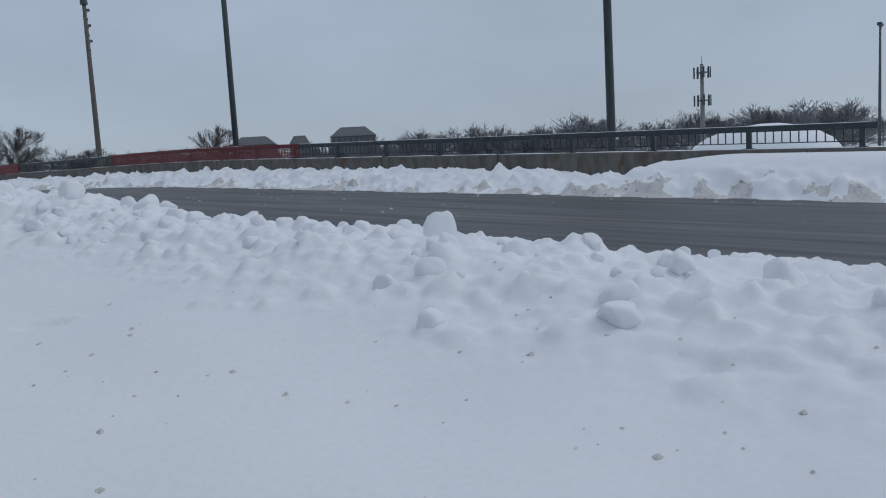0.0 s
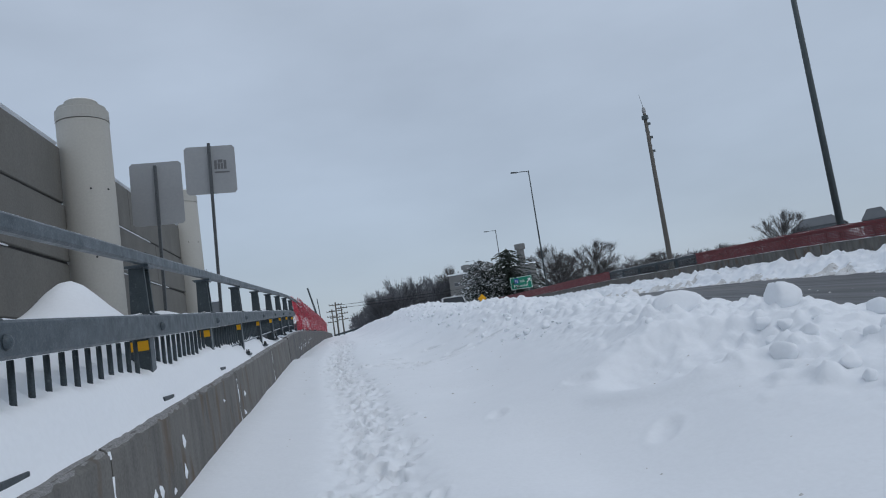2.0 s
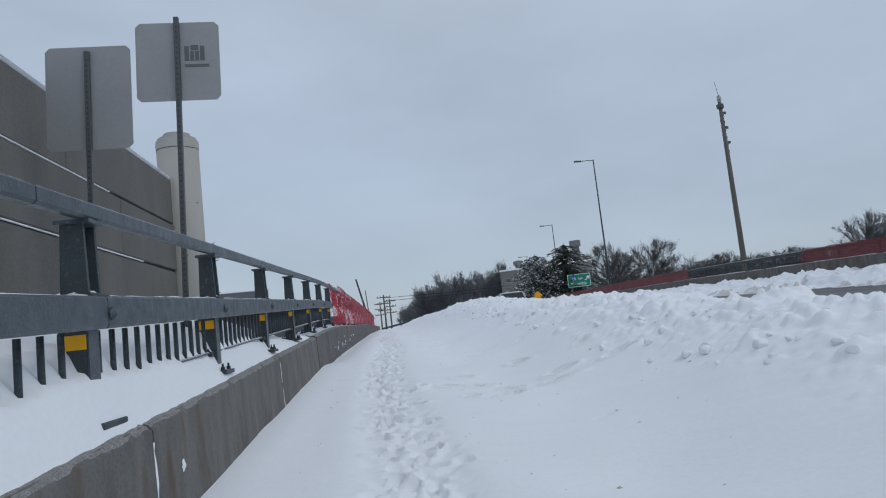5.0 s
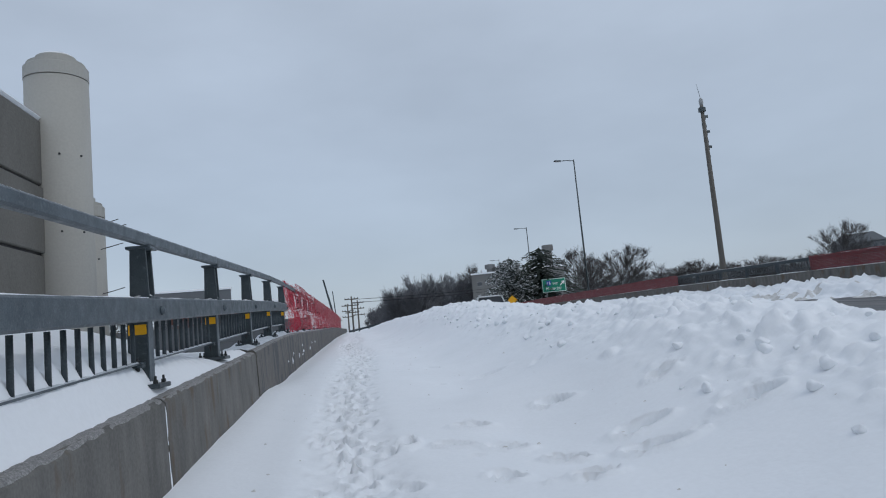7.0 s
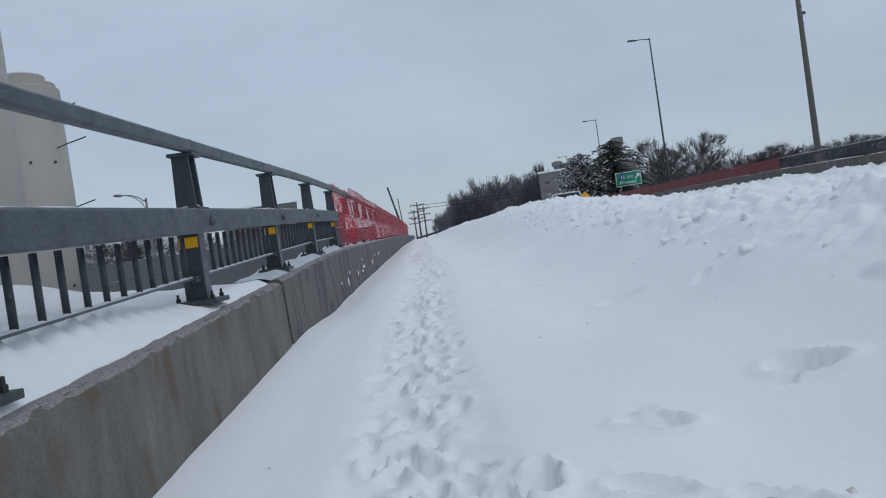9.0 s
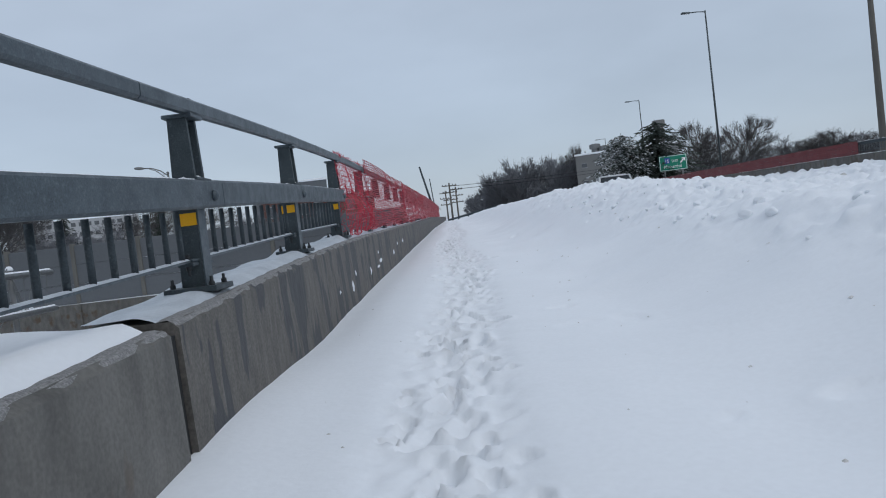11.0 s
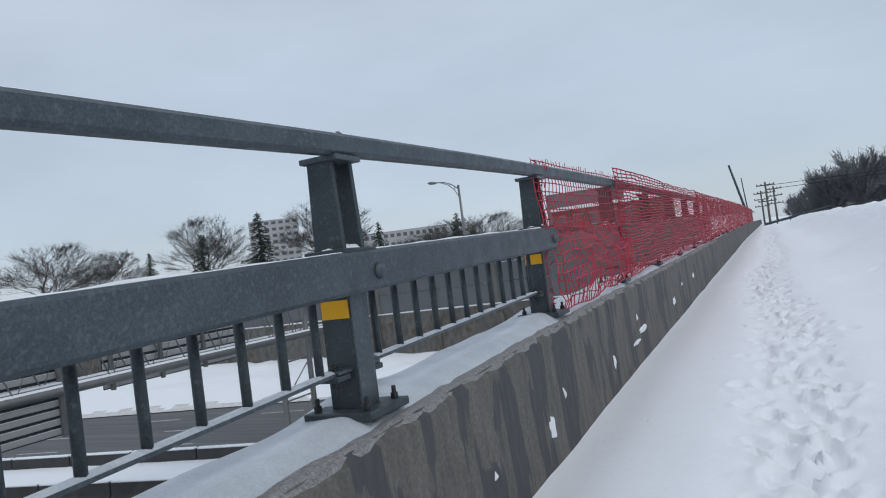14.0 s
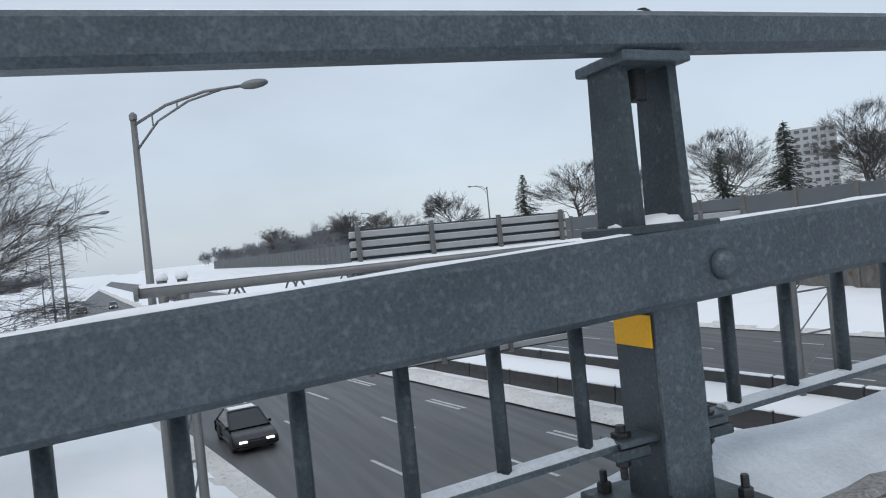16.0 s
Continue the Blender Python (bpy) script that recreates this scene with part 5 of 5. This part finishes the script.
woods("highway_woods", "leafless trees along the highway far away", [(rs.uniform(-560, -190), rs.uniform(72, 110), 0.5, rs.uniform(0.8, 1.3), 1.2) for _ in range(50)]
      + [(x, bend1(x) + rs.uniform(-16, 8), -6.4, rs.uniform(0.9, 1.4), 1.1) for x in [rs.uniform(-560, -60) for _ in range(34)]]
      + [(rs.uniform(-60, -8), rs.uniform(72, 82), 0.6, rs.uniform(0.16, 0.4), 1.8) for _ in range(30)], (51, 52), BARK_HAZED)


def conifer(seed, height, width, label, mat, fat=0.85):
    """A conifer: trunk and whorls of drooping boughs, each a fan of many small needle clumps."""
    rs = random.Random(seed)
    t = thing("conifer", label, "tree", "conifers")
    part("trunk", tube(bmesh.new(), [(0, 0, 0), (0, 0, height)], [height * 0.022, 0.02], 7), BARK, t)
    vs, fs = [], []
    whorls = int(height * 4.2)
    for i in range(whorls):
        f = i / whorls
        z = height * (0.06 + 0.93 * f)
        reach = width * 0.5 * (1 - f) ** fat * rs.uniform(0.8, 1.1) + 0.12
        for k in range(7 if fat > 0.6 else 12):
            a = rs.uniform(0, 2 * math.pi)
            r = reach * rs.uniform(0.65, 1.1)
            n = max(3, int(r * 7))
            for j in range(n):
                q = (j + rs.random()) / n
                c = Vector((math.cos(a) * r * q, math.sin(a) * r * q, z - 0.32 * r * q + rs.uniform(-0.06, 0.06)))
                side = Vector((-math.sin(a), math.cos(a), 0)) * rs.uniform(-0.22, 0.22) * (0.3 + q)
                c += side
                s = rs.uniform(0.10, 0.24)
                d = Vector((math.cos(a), math.sin(a), rs.uniform(-0.6, 0.3))).normalized()
                u = d.cross((0, 0, 1)).normalized()
                w = u.cross(d)
                n0 = len(vs)
                vs += [c - d * s, c + u * s * 0.5, c + d * s * 1.2, c - u * s * 0.5, c + w * s * 0.45]
                fs += [(n0, n0 + 1, n0 + 4), (n0 + 1, n0 + 2, n0 + 4), (n0 + 2, n0 + 3, n0 + 4), (n0 + 3, n0, n0 + 4), (n0, n0 + 3, n0 + 2, n0 + 1)]
    part("crown", mesh_of("crown", vs, fs, mat), None, t)
    return t


put(conifer(61, 7.6, 10.0, "broad dark conifer beside the road", NEEDLE, 0.33), 27.4, 99.0, 0.9, 1.28)
put(conifer(62, 6.8, 9.2, "broad conifer dusted with snow beside the road", NEEDLE_SNOWY, 0.36), 22.9, 98.0, 0.9, 1.25)
fir = put(conifer(63, 9.9, 7.6, "narrow dark spruce beyond the highway", NEEDLE), -92.6, 74, 0.7)
for x, y, s in ((-70, 82, 0.75), (-63, 84, 0.9), (-66, 99, 1.25), (-58, 120, 1.0), (-47, 128, 1.0), (-30, 88, 0.55), (-160, 77, 0.8)):
    plant(fir, x, y, 0.7, s, x)

# ---------------------------------------------------------------- buildings
def building(name, label, x, y, z, w, d, h, floors, cols, wall_mat, turn=0.0, pane_w=0.55, pane_h=0.5, roof="flat"):
    t = thing(name, label, "building", at=pose(x, y, z, 0, 0, turn))
    part("wall", boxes(((-w / 2, -d / 2, 0), (w / 2, d / 2, h))), wall_mat, t)
    if roof == "flat":
        part("roof", boxes(((-w / 2 - 0.15, -d / 2 - 0.15, h), (w / 2 + 0.15, d / 2 + 0.15, h + 0.35)), bevel=0.05), SNOW, t, "snow-covered flat roof")
    else:
        bm = bmesh.new()
        a = [bm.verts.new(v) for v in ((-w / 2 - 0.4, -d / 2 - 0.4, h), (w / 2 + 0.4, -d / 2 - 0.4, h), (w / 2 + 0.4, d / 2 + 0.4, h), (-w / 2 - 0.4, d / 2 + 0.4, h))]
        b = [bm.verts.new(v) for v in ((-w * 0.28, -d * 0.2, h + roof), (w * 0.28, -d * 0.2, h + roof), (w * 0.28, d * 0.2, h + roof), (-w * 0.28, d * 0.2, h + roof))]
        bm.faces.new(a), bm.faces.new(b)
        for k in range(4):
            bm.faces.new((a[k], a[(k + 1) % 4], b[(k + 1) % 4], b[k]))
        part("roof", bm, FACADE_DARK, t)
    sw, fh = w / max(cols, 1), h / max(floors, 1)
    pw, ph = sw * pane_w, fh * pane_h
    me = done(boxes(((-pw / 2, -0.06, 0), (pw / 2, 0.02, ph))), "pane", PANE_FAR)
    fr = done(boxes(((-pw / 2 - 0.08, -0.04, -0.1), (pw / 2 + 0.08, 0.02, 0)), ((-pw / 2 - 0.08, -0.04, ph), (pw / 2 + 0.08, 0.02, ph + 0.08))), "sill", SIGN_BACK)
    for i in range(floors):
        for j in range(cols):
            win = place(part("window", fr, None, t), (-w / 2 + sw * (j + 0.5), -d / 2, fh * i + fh * 0.3))
            part("pane", me, None, win)
    return t


factory = building("factory", "long pale industrial building with rooftop vents", 42.5, 172, 1.0, 20, 36, 10.6, 3, 6, FACADE, -16, 0.3, 0.22)
for x, h in ((-6.5, 1.8), (-4.5, 1.2), (-1, 1.4)):
    part("roof_vent", turned(bmesh.new(), [(0.8, 10.5), (0.8, 10.5 + h), (1.2, 10.5 + h), (1.2, 10.9 + h + 0.5), (0.5, 11.6 + h)], 12), STEEL_PALE, factory).location = (x, -9, 0)
part("chimney", turned(bmesh.new(), [(1.0, 10.5), (0.9, 15.2), (1.3, 15.3), (1.3, 16.6)], 14), FACADE, factory).location = (7, -6, 0)
building("apartment_block", "tall grey apartment tower far away", -159, 222, 1.0, 17, 16, 24.5, 11, 7, FACADE_PALE, 38, 0.6, 0.45)
building("hospital_block", "wide pale institutional building far away", -104, 218, 1.0, 26, 16, 13.6, 5, 13, FACADE_PALE, 25, 0.6, 0.4)
building("hospital_block", "wide pale institutional building far away", -122.5, 216, 1.0, 8, 12, 15.2, 6, 4, FACADE, 25, 0.6, 0.4)
building("brick_building", "low red brick building with rows of windows", -13.5, 94, 0.8, 12, 12, 4.8, 2, 7, BRICK, 8, 0.5, 0.45)
building("warehouse", "long low grey warehouse with rooftop units", -25.5, 134, 0.8, 12, 16, 9.8, 1, 4, FACADE_DARK, 10, 0.3, 0.2)
building("white_house", "small white block beyond the highway trees", -244, 88, 0.8, 16, 12, 8.5, 3, 5, FACADE, 20)
hotel = building("hotel", "grey apartment building with a mansard roof on the horizon", 213, 209, 0.5, 18, 16, 18.0, 5, 8, FACADE_DARK, -45, 0.55, 0.5, 4.0)
building("hotel_wing", "low grey wing with a mansard roof on the horizon", 184, 237, 0.5, 17, 14, 16.5, 4, 8, FACADE_DARK, -45, 0.55, 0.5, 3.5)
building("hotel_wing", "low grey wing with a mansard roof on the horizon", 196.5, 223.5, 0.5, 8, 10, 15.5, 4, 4, FACADE_DARK, -45, 0.55, 0.5, 4.0)
shed = thing("snow_heap", "large rounded heap of ploughed snow behind the railing", "snow heap", at=(45, 5.4, 0.0))
bm = bmesh.new()
bmesh.ops.create_uvsphere(bm, u_segments=24, v_segments=12, radius=1, matrix=Matrix.Diagonal((3.0, 4.2, 2.1, 1)))
for v in bm.verts:
    v.co *= 1 + 0.06 * noise.noise(v.co * 0.8)
part("mound", bm, SNOW, shed, smooth=True)

# utility poles and wires at the end of the road
for k, (x, y, h) in enumerate(((1.6, 118, 6.3), (2.6, 130, 6.2), (0.8, 142, 6.3))):
    u = thing("utility_pole", "wooden utility pole with crossarms", "utility pole", "utility poles", (x, y, 0.8))
    part("pole", tube(bmesh.new(), [(0, 0, 0), (0, 0, h)], [0.16, 0.11], 8), WOOD, u, smooth=True)
    if h > 6:
        for z in (h - 0.5, h - 1.5, h - 2.6):
            arm = part("crossarm", boxes(((-1.1, -0.06, z), (1.1, 0.06, z + 0.14)), bevel=0.01), WOOD, u)
            for xx in (-1.0, -0.5, 0.5, 1.0):
                part("insulator", turned(bmesh.new(), [(0.05, z + 0.14), (0.07, z + 0.2), (0.03, z + 0.32)], 6), STEEL_DARK, arm).location = (xx, 0, 0)
for (x, z), (u, v), r in (((-1.2, 1.0), (-3.7, 12.7), 0.24), ((-1.4, 1.0), (-2.0, 10.2), 0.12)):
    u_pole = thing("leaning_pole", "dark leaning utility pole beyond the bridge", "utility pole", "leaning poles")
    part("pole", tube(bmesh.new(), [(x, 150, z), (u, 150, v)], [r, r * 0.7], 8), STEEL_DARK, u_pole, smooth=True)
wire = thing("overhead_wire", "thin black overhead wires", "cable")
for dz in (0, -0.5):
    pts = [(1.6 + (60 - 1.6) * f, 118 + 30 * f, 6.6 + dz + 3.4 * f - 2.0 * math.sin(math.pi * f) * 0.5) for f in [i / 12 for i in range(13)]]
    part("cable", tube(bmesh.new(), pts, [0.035] * 13, 5), BOLT, wire)

guard = thing("guardrail", "dark steel guardrail at the end of the walkway", "guardrail")
part("rail", tube(bmesh.new(), [(0.9, 111, 1.55), (4.5, 111, 2.1), (8.2, 111, 2.7)], [0.17] * 3, 6), STEEL_DARK, guard)
for f in (0.0, 0.2, 0.4, 0.6, 0.8, 1.0):
    part("post", boxes(((0.9 + 7.3 * f - 0.08, 110.9, 0.8), (0.9 + 7.3 * f + 0.08, 111.05, 1.5 + 1.1 * f))), STEEL_DARK, guard)

# ---------------------------------------------------------------- vehicles
def car(name, label, at, turn, paint, length=4.6, width=1.82, height=1.45, kind_="sedan", lit=True):
    """A car: shaped body, glasshouse, wheels, lamps and mirrors; it faces +x."""
    t = thing(name, label, "car", at=Matrix.Translation(at) @ Matrix.Rotation(radians(turn), 4, "Z"))
    L, W, H = length / 2, width / 2, height
    belt = H * 0.60
    side = {"sedan": [(-L, 0.35), (-L, belt * 0.9), (-L * 0.72, belt * 1.04), (L * 0.30, belt * 1.0), (L * 0.80, belt * 0.84), (L * 0.98, belt * 0.66), (L, belt * 0.5), (L, 0.28), (-L * 0.95, 0.25)],
            "pickup": [(-L, 0.5), (-L, belt), (L * 0.3, belt), (L * 0.92, belt * 0.97), (L, belt * 0.85), (L, 0.4), (-L, 0.42)]}[kind_]
    bm = bmesh.new()
    rings = [[bm.verts.new((x, s * W * k, z)) for x, z in side] for s, k in ((-1, 0.94), (-1, 1.0), (1, 1.0), (1, 0.94))]
    for v in rings[0] + rings[3]:
        v.co.z = 0.3 + (v.co.z - 0.3) * 0.96
    n = len(side)
    for a, b in zip(rings, rings[1:]):
        for k in range(n):
            bm.faces.new((a[k], a[(k + 1) % n], b[(k + 1) % n], b[k]))
    bm.faces.new(rings[0]), bm.faces.new(rings[3])
    bmesh.ops.bevel(bm, geom=list(bm.edges), offset=0.05, segments=2, affect="EDGES")
    body = part("body", bm, paint, t)
    roof = {"sedan": [(-L * 0.82, belt), (-L * 0.40, H), (-L * 0.02, H), (L * 0.46, belt)], "pickup": [(-L * 0.30, belt), (-L * 0.24, H), (L * 0.12, H), (L * 0.33, belt)]}[kind_]
    bm = bmesh.new()
    r0 = [bm.verts.new((x, -W * (0.92 if z <= belt else 0.74), z)) for x, z in roof]
    r1 = [bm.verts.new((x, W * (0.92 if z <= belt else 0.74), z)) for x, z in roof]
    bm.faces.new(r0), bm.faces.new(r1)
    for k in range(4):
        bm.faces.new((r0[k], r0[(k + 1) % 4], r1[(k + 1) % 4], r1[k]))
    part("glasshouse", bm, PANE, t, "dark glass")
    part("roof", boxes(((roof[1][0] - 0.04, -W * 0.74, H - 0.03), (roof[2][0] + 0.04, W * 0.74, H + 0.025)), bevel=0.02), paint, t)
    part("roof_snow", boxes(((roof[1][0] + 0.1, -W * 0.62, H + 0.02), (roof[2][0] - 0.1, W * 0.62, H + 0.06)), bevel=0.03), SNOW, t, "snow left on the roof")
    for s in (-1, 1):
        for k, (a, b) in enumerate(((0, 1), (2, 3))):
            (x0, z0), (x1, z1) = roof[a], roof[b]
            y0, y1 = W * (0.92 if z0 <= belt else 0.74), W * (0.92 if z1 <= belt else 0.74)
            part("pillar", tube(bmesh.new(), [(x0, s * y0, z0), (x1, s * y1, z1)], [0.05, 0.045], 6), paint, t)
        for x in (-L * 0.62, L * 0.62):
            wheel = new("wheel")
            wheel.parent = t
            place(wheel, pose(x, s * (W - 0.1), 0.33, 90, 0, 0))
            part("tyre", turned(bmesh.new(), [(0.2, -0.11), (0.31, -0.11), (0.335, -0.06), (0.335, 0.06), (0.31, 0.11), (0.2, 0.11)], 20), RUBBER, wheel)
            part("rim", turned(bmesh.new(), [(0.05, -0.1), (0.2, -0.09), (0.2, 0.09), (0.05, 0.1)], 16), SIGN_BACK, wheel)
        part("headlight", boxes(((L - 0.12, s * W * 0.62 - 0.17, belt * 0.56), (L + 0.012, s * W * 0.62 + 0.17, belt * 0.56 + 0.08)), bevel=0.02), HEADLIGHT if lit else SIGN_BACK, t, "lit headlight")
        part("tail_light", boxes(((-L - 0.012, s * W * 0.66 - 0.18, belt * 0.72), (-L + 0.1, s * W * 0.66 + 0.18, belt * 0.72 + 0.12)), bevel=0.02), TAIL, t)
        part("mirror", boxes(((L * 0.28, s * (W + 0.02) - 0.08, belt), (L * 0.36, s * (W + 0.02) + 0.08, belt + 0.13)), bevel=0.02), paint, t)
    part("grille", boxes(((L - 0.05, -W * 0.45, belt * 0.36), (L + 0.012, W * 0.45, belt * 0.62)), bevel=0.02), BOLT, t)
    part("bumper", boxes(((L - 0.15, -W * 0.9, 0.26), (L + 0.03, W * 0.9, belt * 0.34)), bevel=0.03), BOLT, t)
    return t


car("sedan", "black sedan with lit headlights on the highway", (-30.6, 21.3, LOW - 0.02), 4, CAR_BLACK, 4.4, 1.78, 1.4)
car("pickup_truck", "pale pickup truck on the road across the bridge", (9.8, 47.6, float(road_line(47.6)) - 0.37), -94, CAR_WHITE, 5.4, 1.95, 1.8, "pickup")
for k, (x, y, p) in enumerate(((-120, 26.5, CAR_GREY), (-128, 30, CAR_WHITE), (-165, 26.5, CAR_BLACK), (-175, 33, CAR_GREY), (-190, 47, CAR_GREY), (-205, 50.6, CAR_BLACK), (-240, 47, CAR_WHITE), (-262, 54, CAR_GREY))):
    car("sedan", "distant car on the highway", (x, y + bend1(x), LOW - 0.02), 0 if y < 40 else 180, p)["group"] = "distant highway cars"

# ---------------------------------------------------------------- loose lumps of snow
def lump_mesh(seed, mat=SNOW):
    rs = random.Random(seed)
    bm = bmesh.new()
    bmesh.ops.create_icosphere(bm, subdivisions=3, radius=1.0)
    cuts = [(Vector((rs.gauss(0, 1), rs.gauss(0, 1), rs.gauss(0.2, 1))).normalized(), rs.uniform(0.5, 0.85)) for _ in range(9)]
    off = Vector((seed * 3.1, seed * 1.7, 0))
    for v in bm.verts:
        for n, d in cuts:
            if v.co.dot(n) > d:
                v.co -= n * (v.co.dot(n) - d) * 0.85
        v.co *= 1 + 0.10 * noise.noise(v.co * 1.6 + off) + 0.06 * noise.noise(v.co * 4.5 + off)
    return done(bm, "snow_lump", mat, True)


LUMPS = [lump_mesh(k) for k in range(6)]


def snow_z(x, y):
    return float(walk_snow(np.array([[x]]), np.array([[y]]))[0, 0])


def lump(x, y, size, k, tall=0.8, sunk=0.25):
    ob = new("snow_lump", LUMPS[k % 6])
    place(ob, Matrix.Translation((x, y, snow_z(x, y) + size * tall * (1 - sunk) * 0.6)) @ Matrix.Rotation(k * 1.9, 4, "Z") @ Matrix.Diagonal((size, size * 0.85, size * tall, 1)))
    return tagged(ob, "rounded lump of ploughed snow on the bank", "snow lump", "snow lumps on the bank")


rs = random.Random(17)
for k in range(150):
    y = rs.uniform(-6.5, 24) if k < 70 else rs.uniform(-6.5, 3)
    x = rs.uniform(4.3, 6.2) + (0.3 if y < 0 else 0)
    lump(x, y, rs.choice((0.03, 0.04, 0.05, 0.06, 0.08, 0.1)), k)
for k in range(115):
    lump(min(3.95 + 0.75 * abs(rs.gauss(0, 1)), 5.9), rs.uniform(6, 27), rs.choice((0.025, 0.03, 0.04, 0.05, 0.065)), k + 1, 0.75, 0.15)
for k, (x, y, s, h) in enumerate(((5.68, -2.5, 0.16, 1.25), (5.6, -3.8, 0.09, 1.0), (5.35, -1.85, 0.08, 0.95), (5.3, -1.6, 0.12, 0.8), (5.2, -5.0, 0.13, 1.1), (5.0, 4.3, 0.36, 0.62), (5.5, 3.2, 0.25, 0.8),
                                   (5.6, 1.6, 0.2, 0.8), (5.5, 0.9, 0.18, 0.8), (4.6, -0.2, 0.14, 0.7), (4.7, -3.2, 0.12, 0.8), (4.5, -3.0, 0.1, 0.8), (4.2, -3.6, 0.11, 0.8), (4.7, -4.4, 0.12, 0.8), (4.45, -4.5, 0.14, 0.7))):
    lump(x, y, s * 0.85, k + 3, h, 0.5)
vs, fs = [], []
for k in range(520):
    x, y = rs.uniform(0.5, 5.4), rs.uniform(-7, 24) if k % 3 else rs.uniform(-6, -1)
    if abs(x - 1.43) < 0.4:
        continue
    s, z, n0 = rs.choice((0.006, 0.008, 0.01, 0.014, 0.022)), snow_z(x, y), len(vs)
    for a in range(6):
        vs.append((x + s * math.cos(a * 1.05) * rs.uniform(0.7, 1.3), y + s * math.sin(a * 1.05) * rs.uniform(0.7, 1.3), z - 0.002))
    vs.append((x + s * 0.2, y, z + s * rs.uniform(0.3, 0.7)))
    fs += [(n0 + a, n0 + (a + 1) % 6, n0 + 6) for a in range(6)]
tagged(new("ice_crumbs", mesh_of("ice_crumbs", vs, fs, SNOW_DIRTY)), "small grey crumbs of dirty ice on the snow", "ice crumbs", kind="stuff")

# snow thrown against the parapet's face
BIG_SPLATS = ((19.93, 0.41, 0.07, 0.085, -0.2), (22.9, 0.47, 0.26, 0.03, 0.5), (23.35, 0.55, 0.28, 0.04, 0.6), (25.99, 0.57, 0.17, 0.075, 0.3), (28.9, 0.74, 0.16, 0.06, 0.2), (18.97, 0.43, 0.02, 0.025, 0))
for k in range(26):
    y = rs.choice((rs.uniform(19.5, 30), rs.uniform(-2, 6), rs.uniform(-1, 3)))
    z = deck1(y) + rs.uniform(0.08, 0.42)
    bm = bmesh.new()
    n = 15
    w, h = rs.uniform(0.02, 0.055), rs.uniform(0.02, 0.075)
    lean = rs.uniform(-0.6, 0.6)
    if k < len(BIG_SPLATS):
        y, z, w, h, lean = BIG_SPLATS[k]
    ring = []
    for a in range(n):
        r = rs.uniform(0.55, 1.1)
        u, v = w * r * math.cos(2 * math.pi * a / n), h * r * math.sin(2 * math.pi * a / n)
        ring.append(bm.verts.new((0.0, u + lean * v, v)))
    mid = bm.verts.new((0.016, 0, 0))
    for a in range(n):
        bm.faces.new((ring[a], ring[(a + 1) % n], mid))
    ob = part("snow_splat", bm, SNOW, smooth=True)
    x = 0.18 + 0.03 * (0.60 - (z - deck1(y))) / 0.95
    place(ob, (x + 0.002, y, z))
    tagged(ob, "splat of snow stuck to the parapet face", "snow splat", "snow splats on the parapet")

vs, fs = [], []
for k in range(150):
    x, y = rs.uniform(7.4, 18.2), rs.uniform(-9, 16)
    if k % 3 == 0:
        x = rs.choice((rs.uniform(7.2, 8.6), rs.uniform(17.2, 18.3)))
    s, n0 = rs.choice((0.012, 0.016, 0.02, 0.03, 0.045)), len(vs)
    z = float(road_height(np.array([x]), np.array([y]))[0])
    for a in range(6):
        vs.append((x + s * math.cos(a * 1.05) * rs.uniform(0.7, 1.3), y + s * math.sin(a * 1.05) * rs.uniform(0.7, 1.3), z - 0.002))
    vs.append((x + s * 0.2, y, z + s * rs.uniform(0.5, 0.9)))
    fs += [(n0 + a, n0 + (a + 1) % 6, n0 + 6) for a in range(6)]
tagged(new("road_debris", mesh_of("road_debris", vs, fs, SNOW_DIRTY)), "scattered lumps of dirty ice on the road", "ice crumbs", kind="stuff")
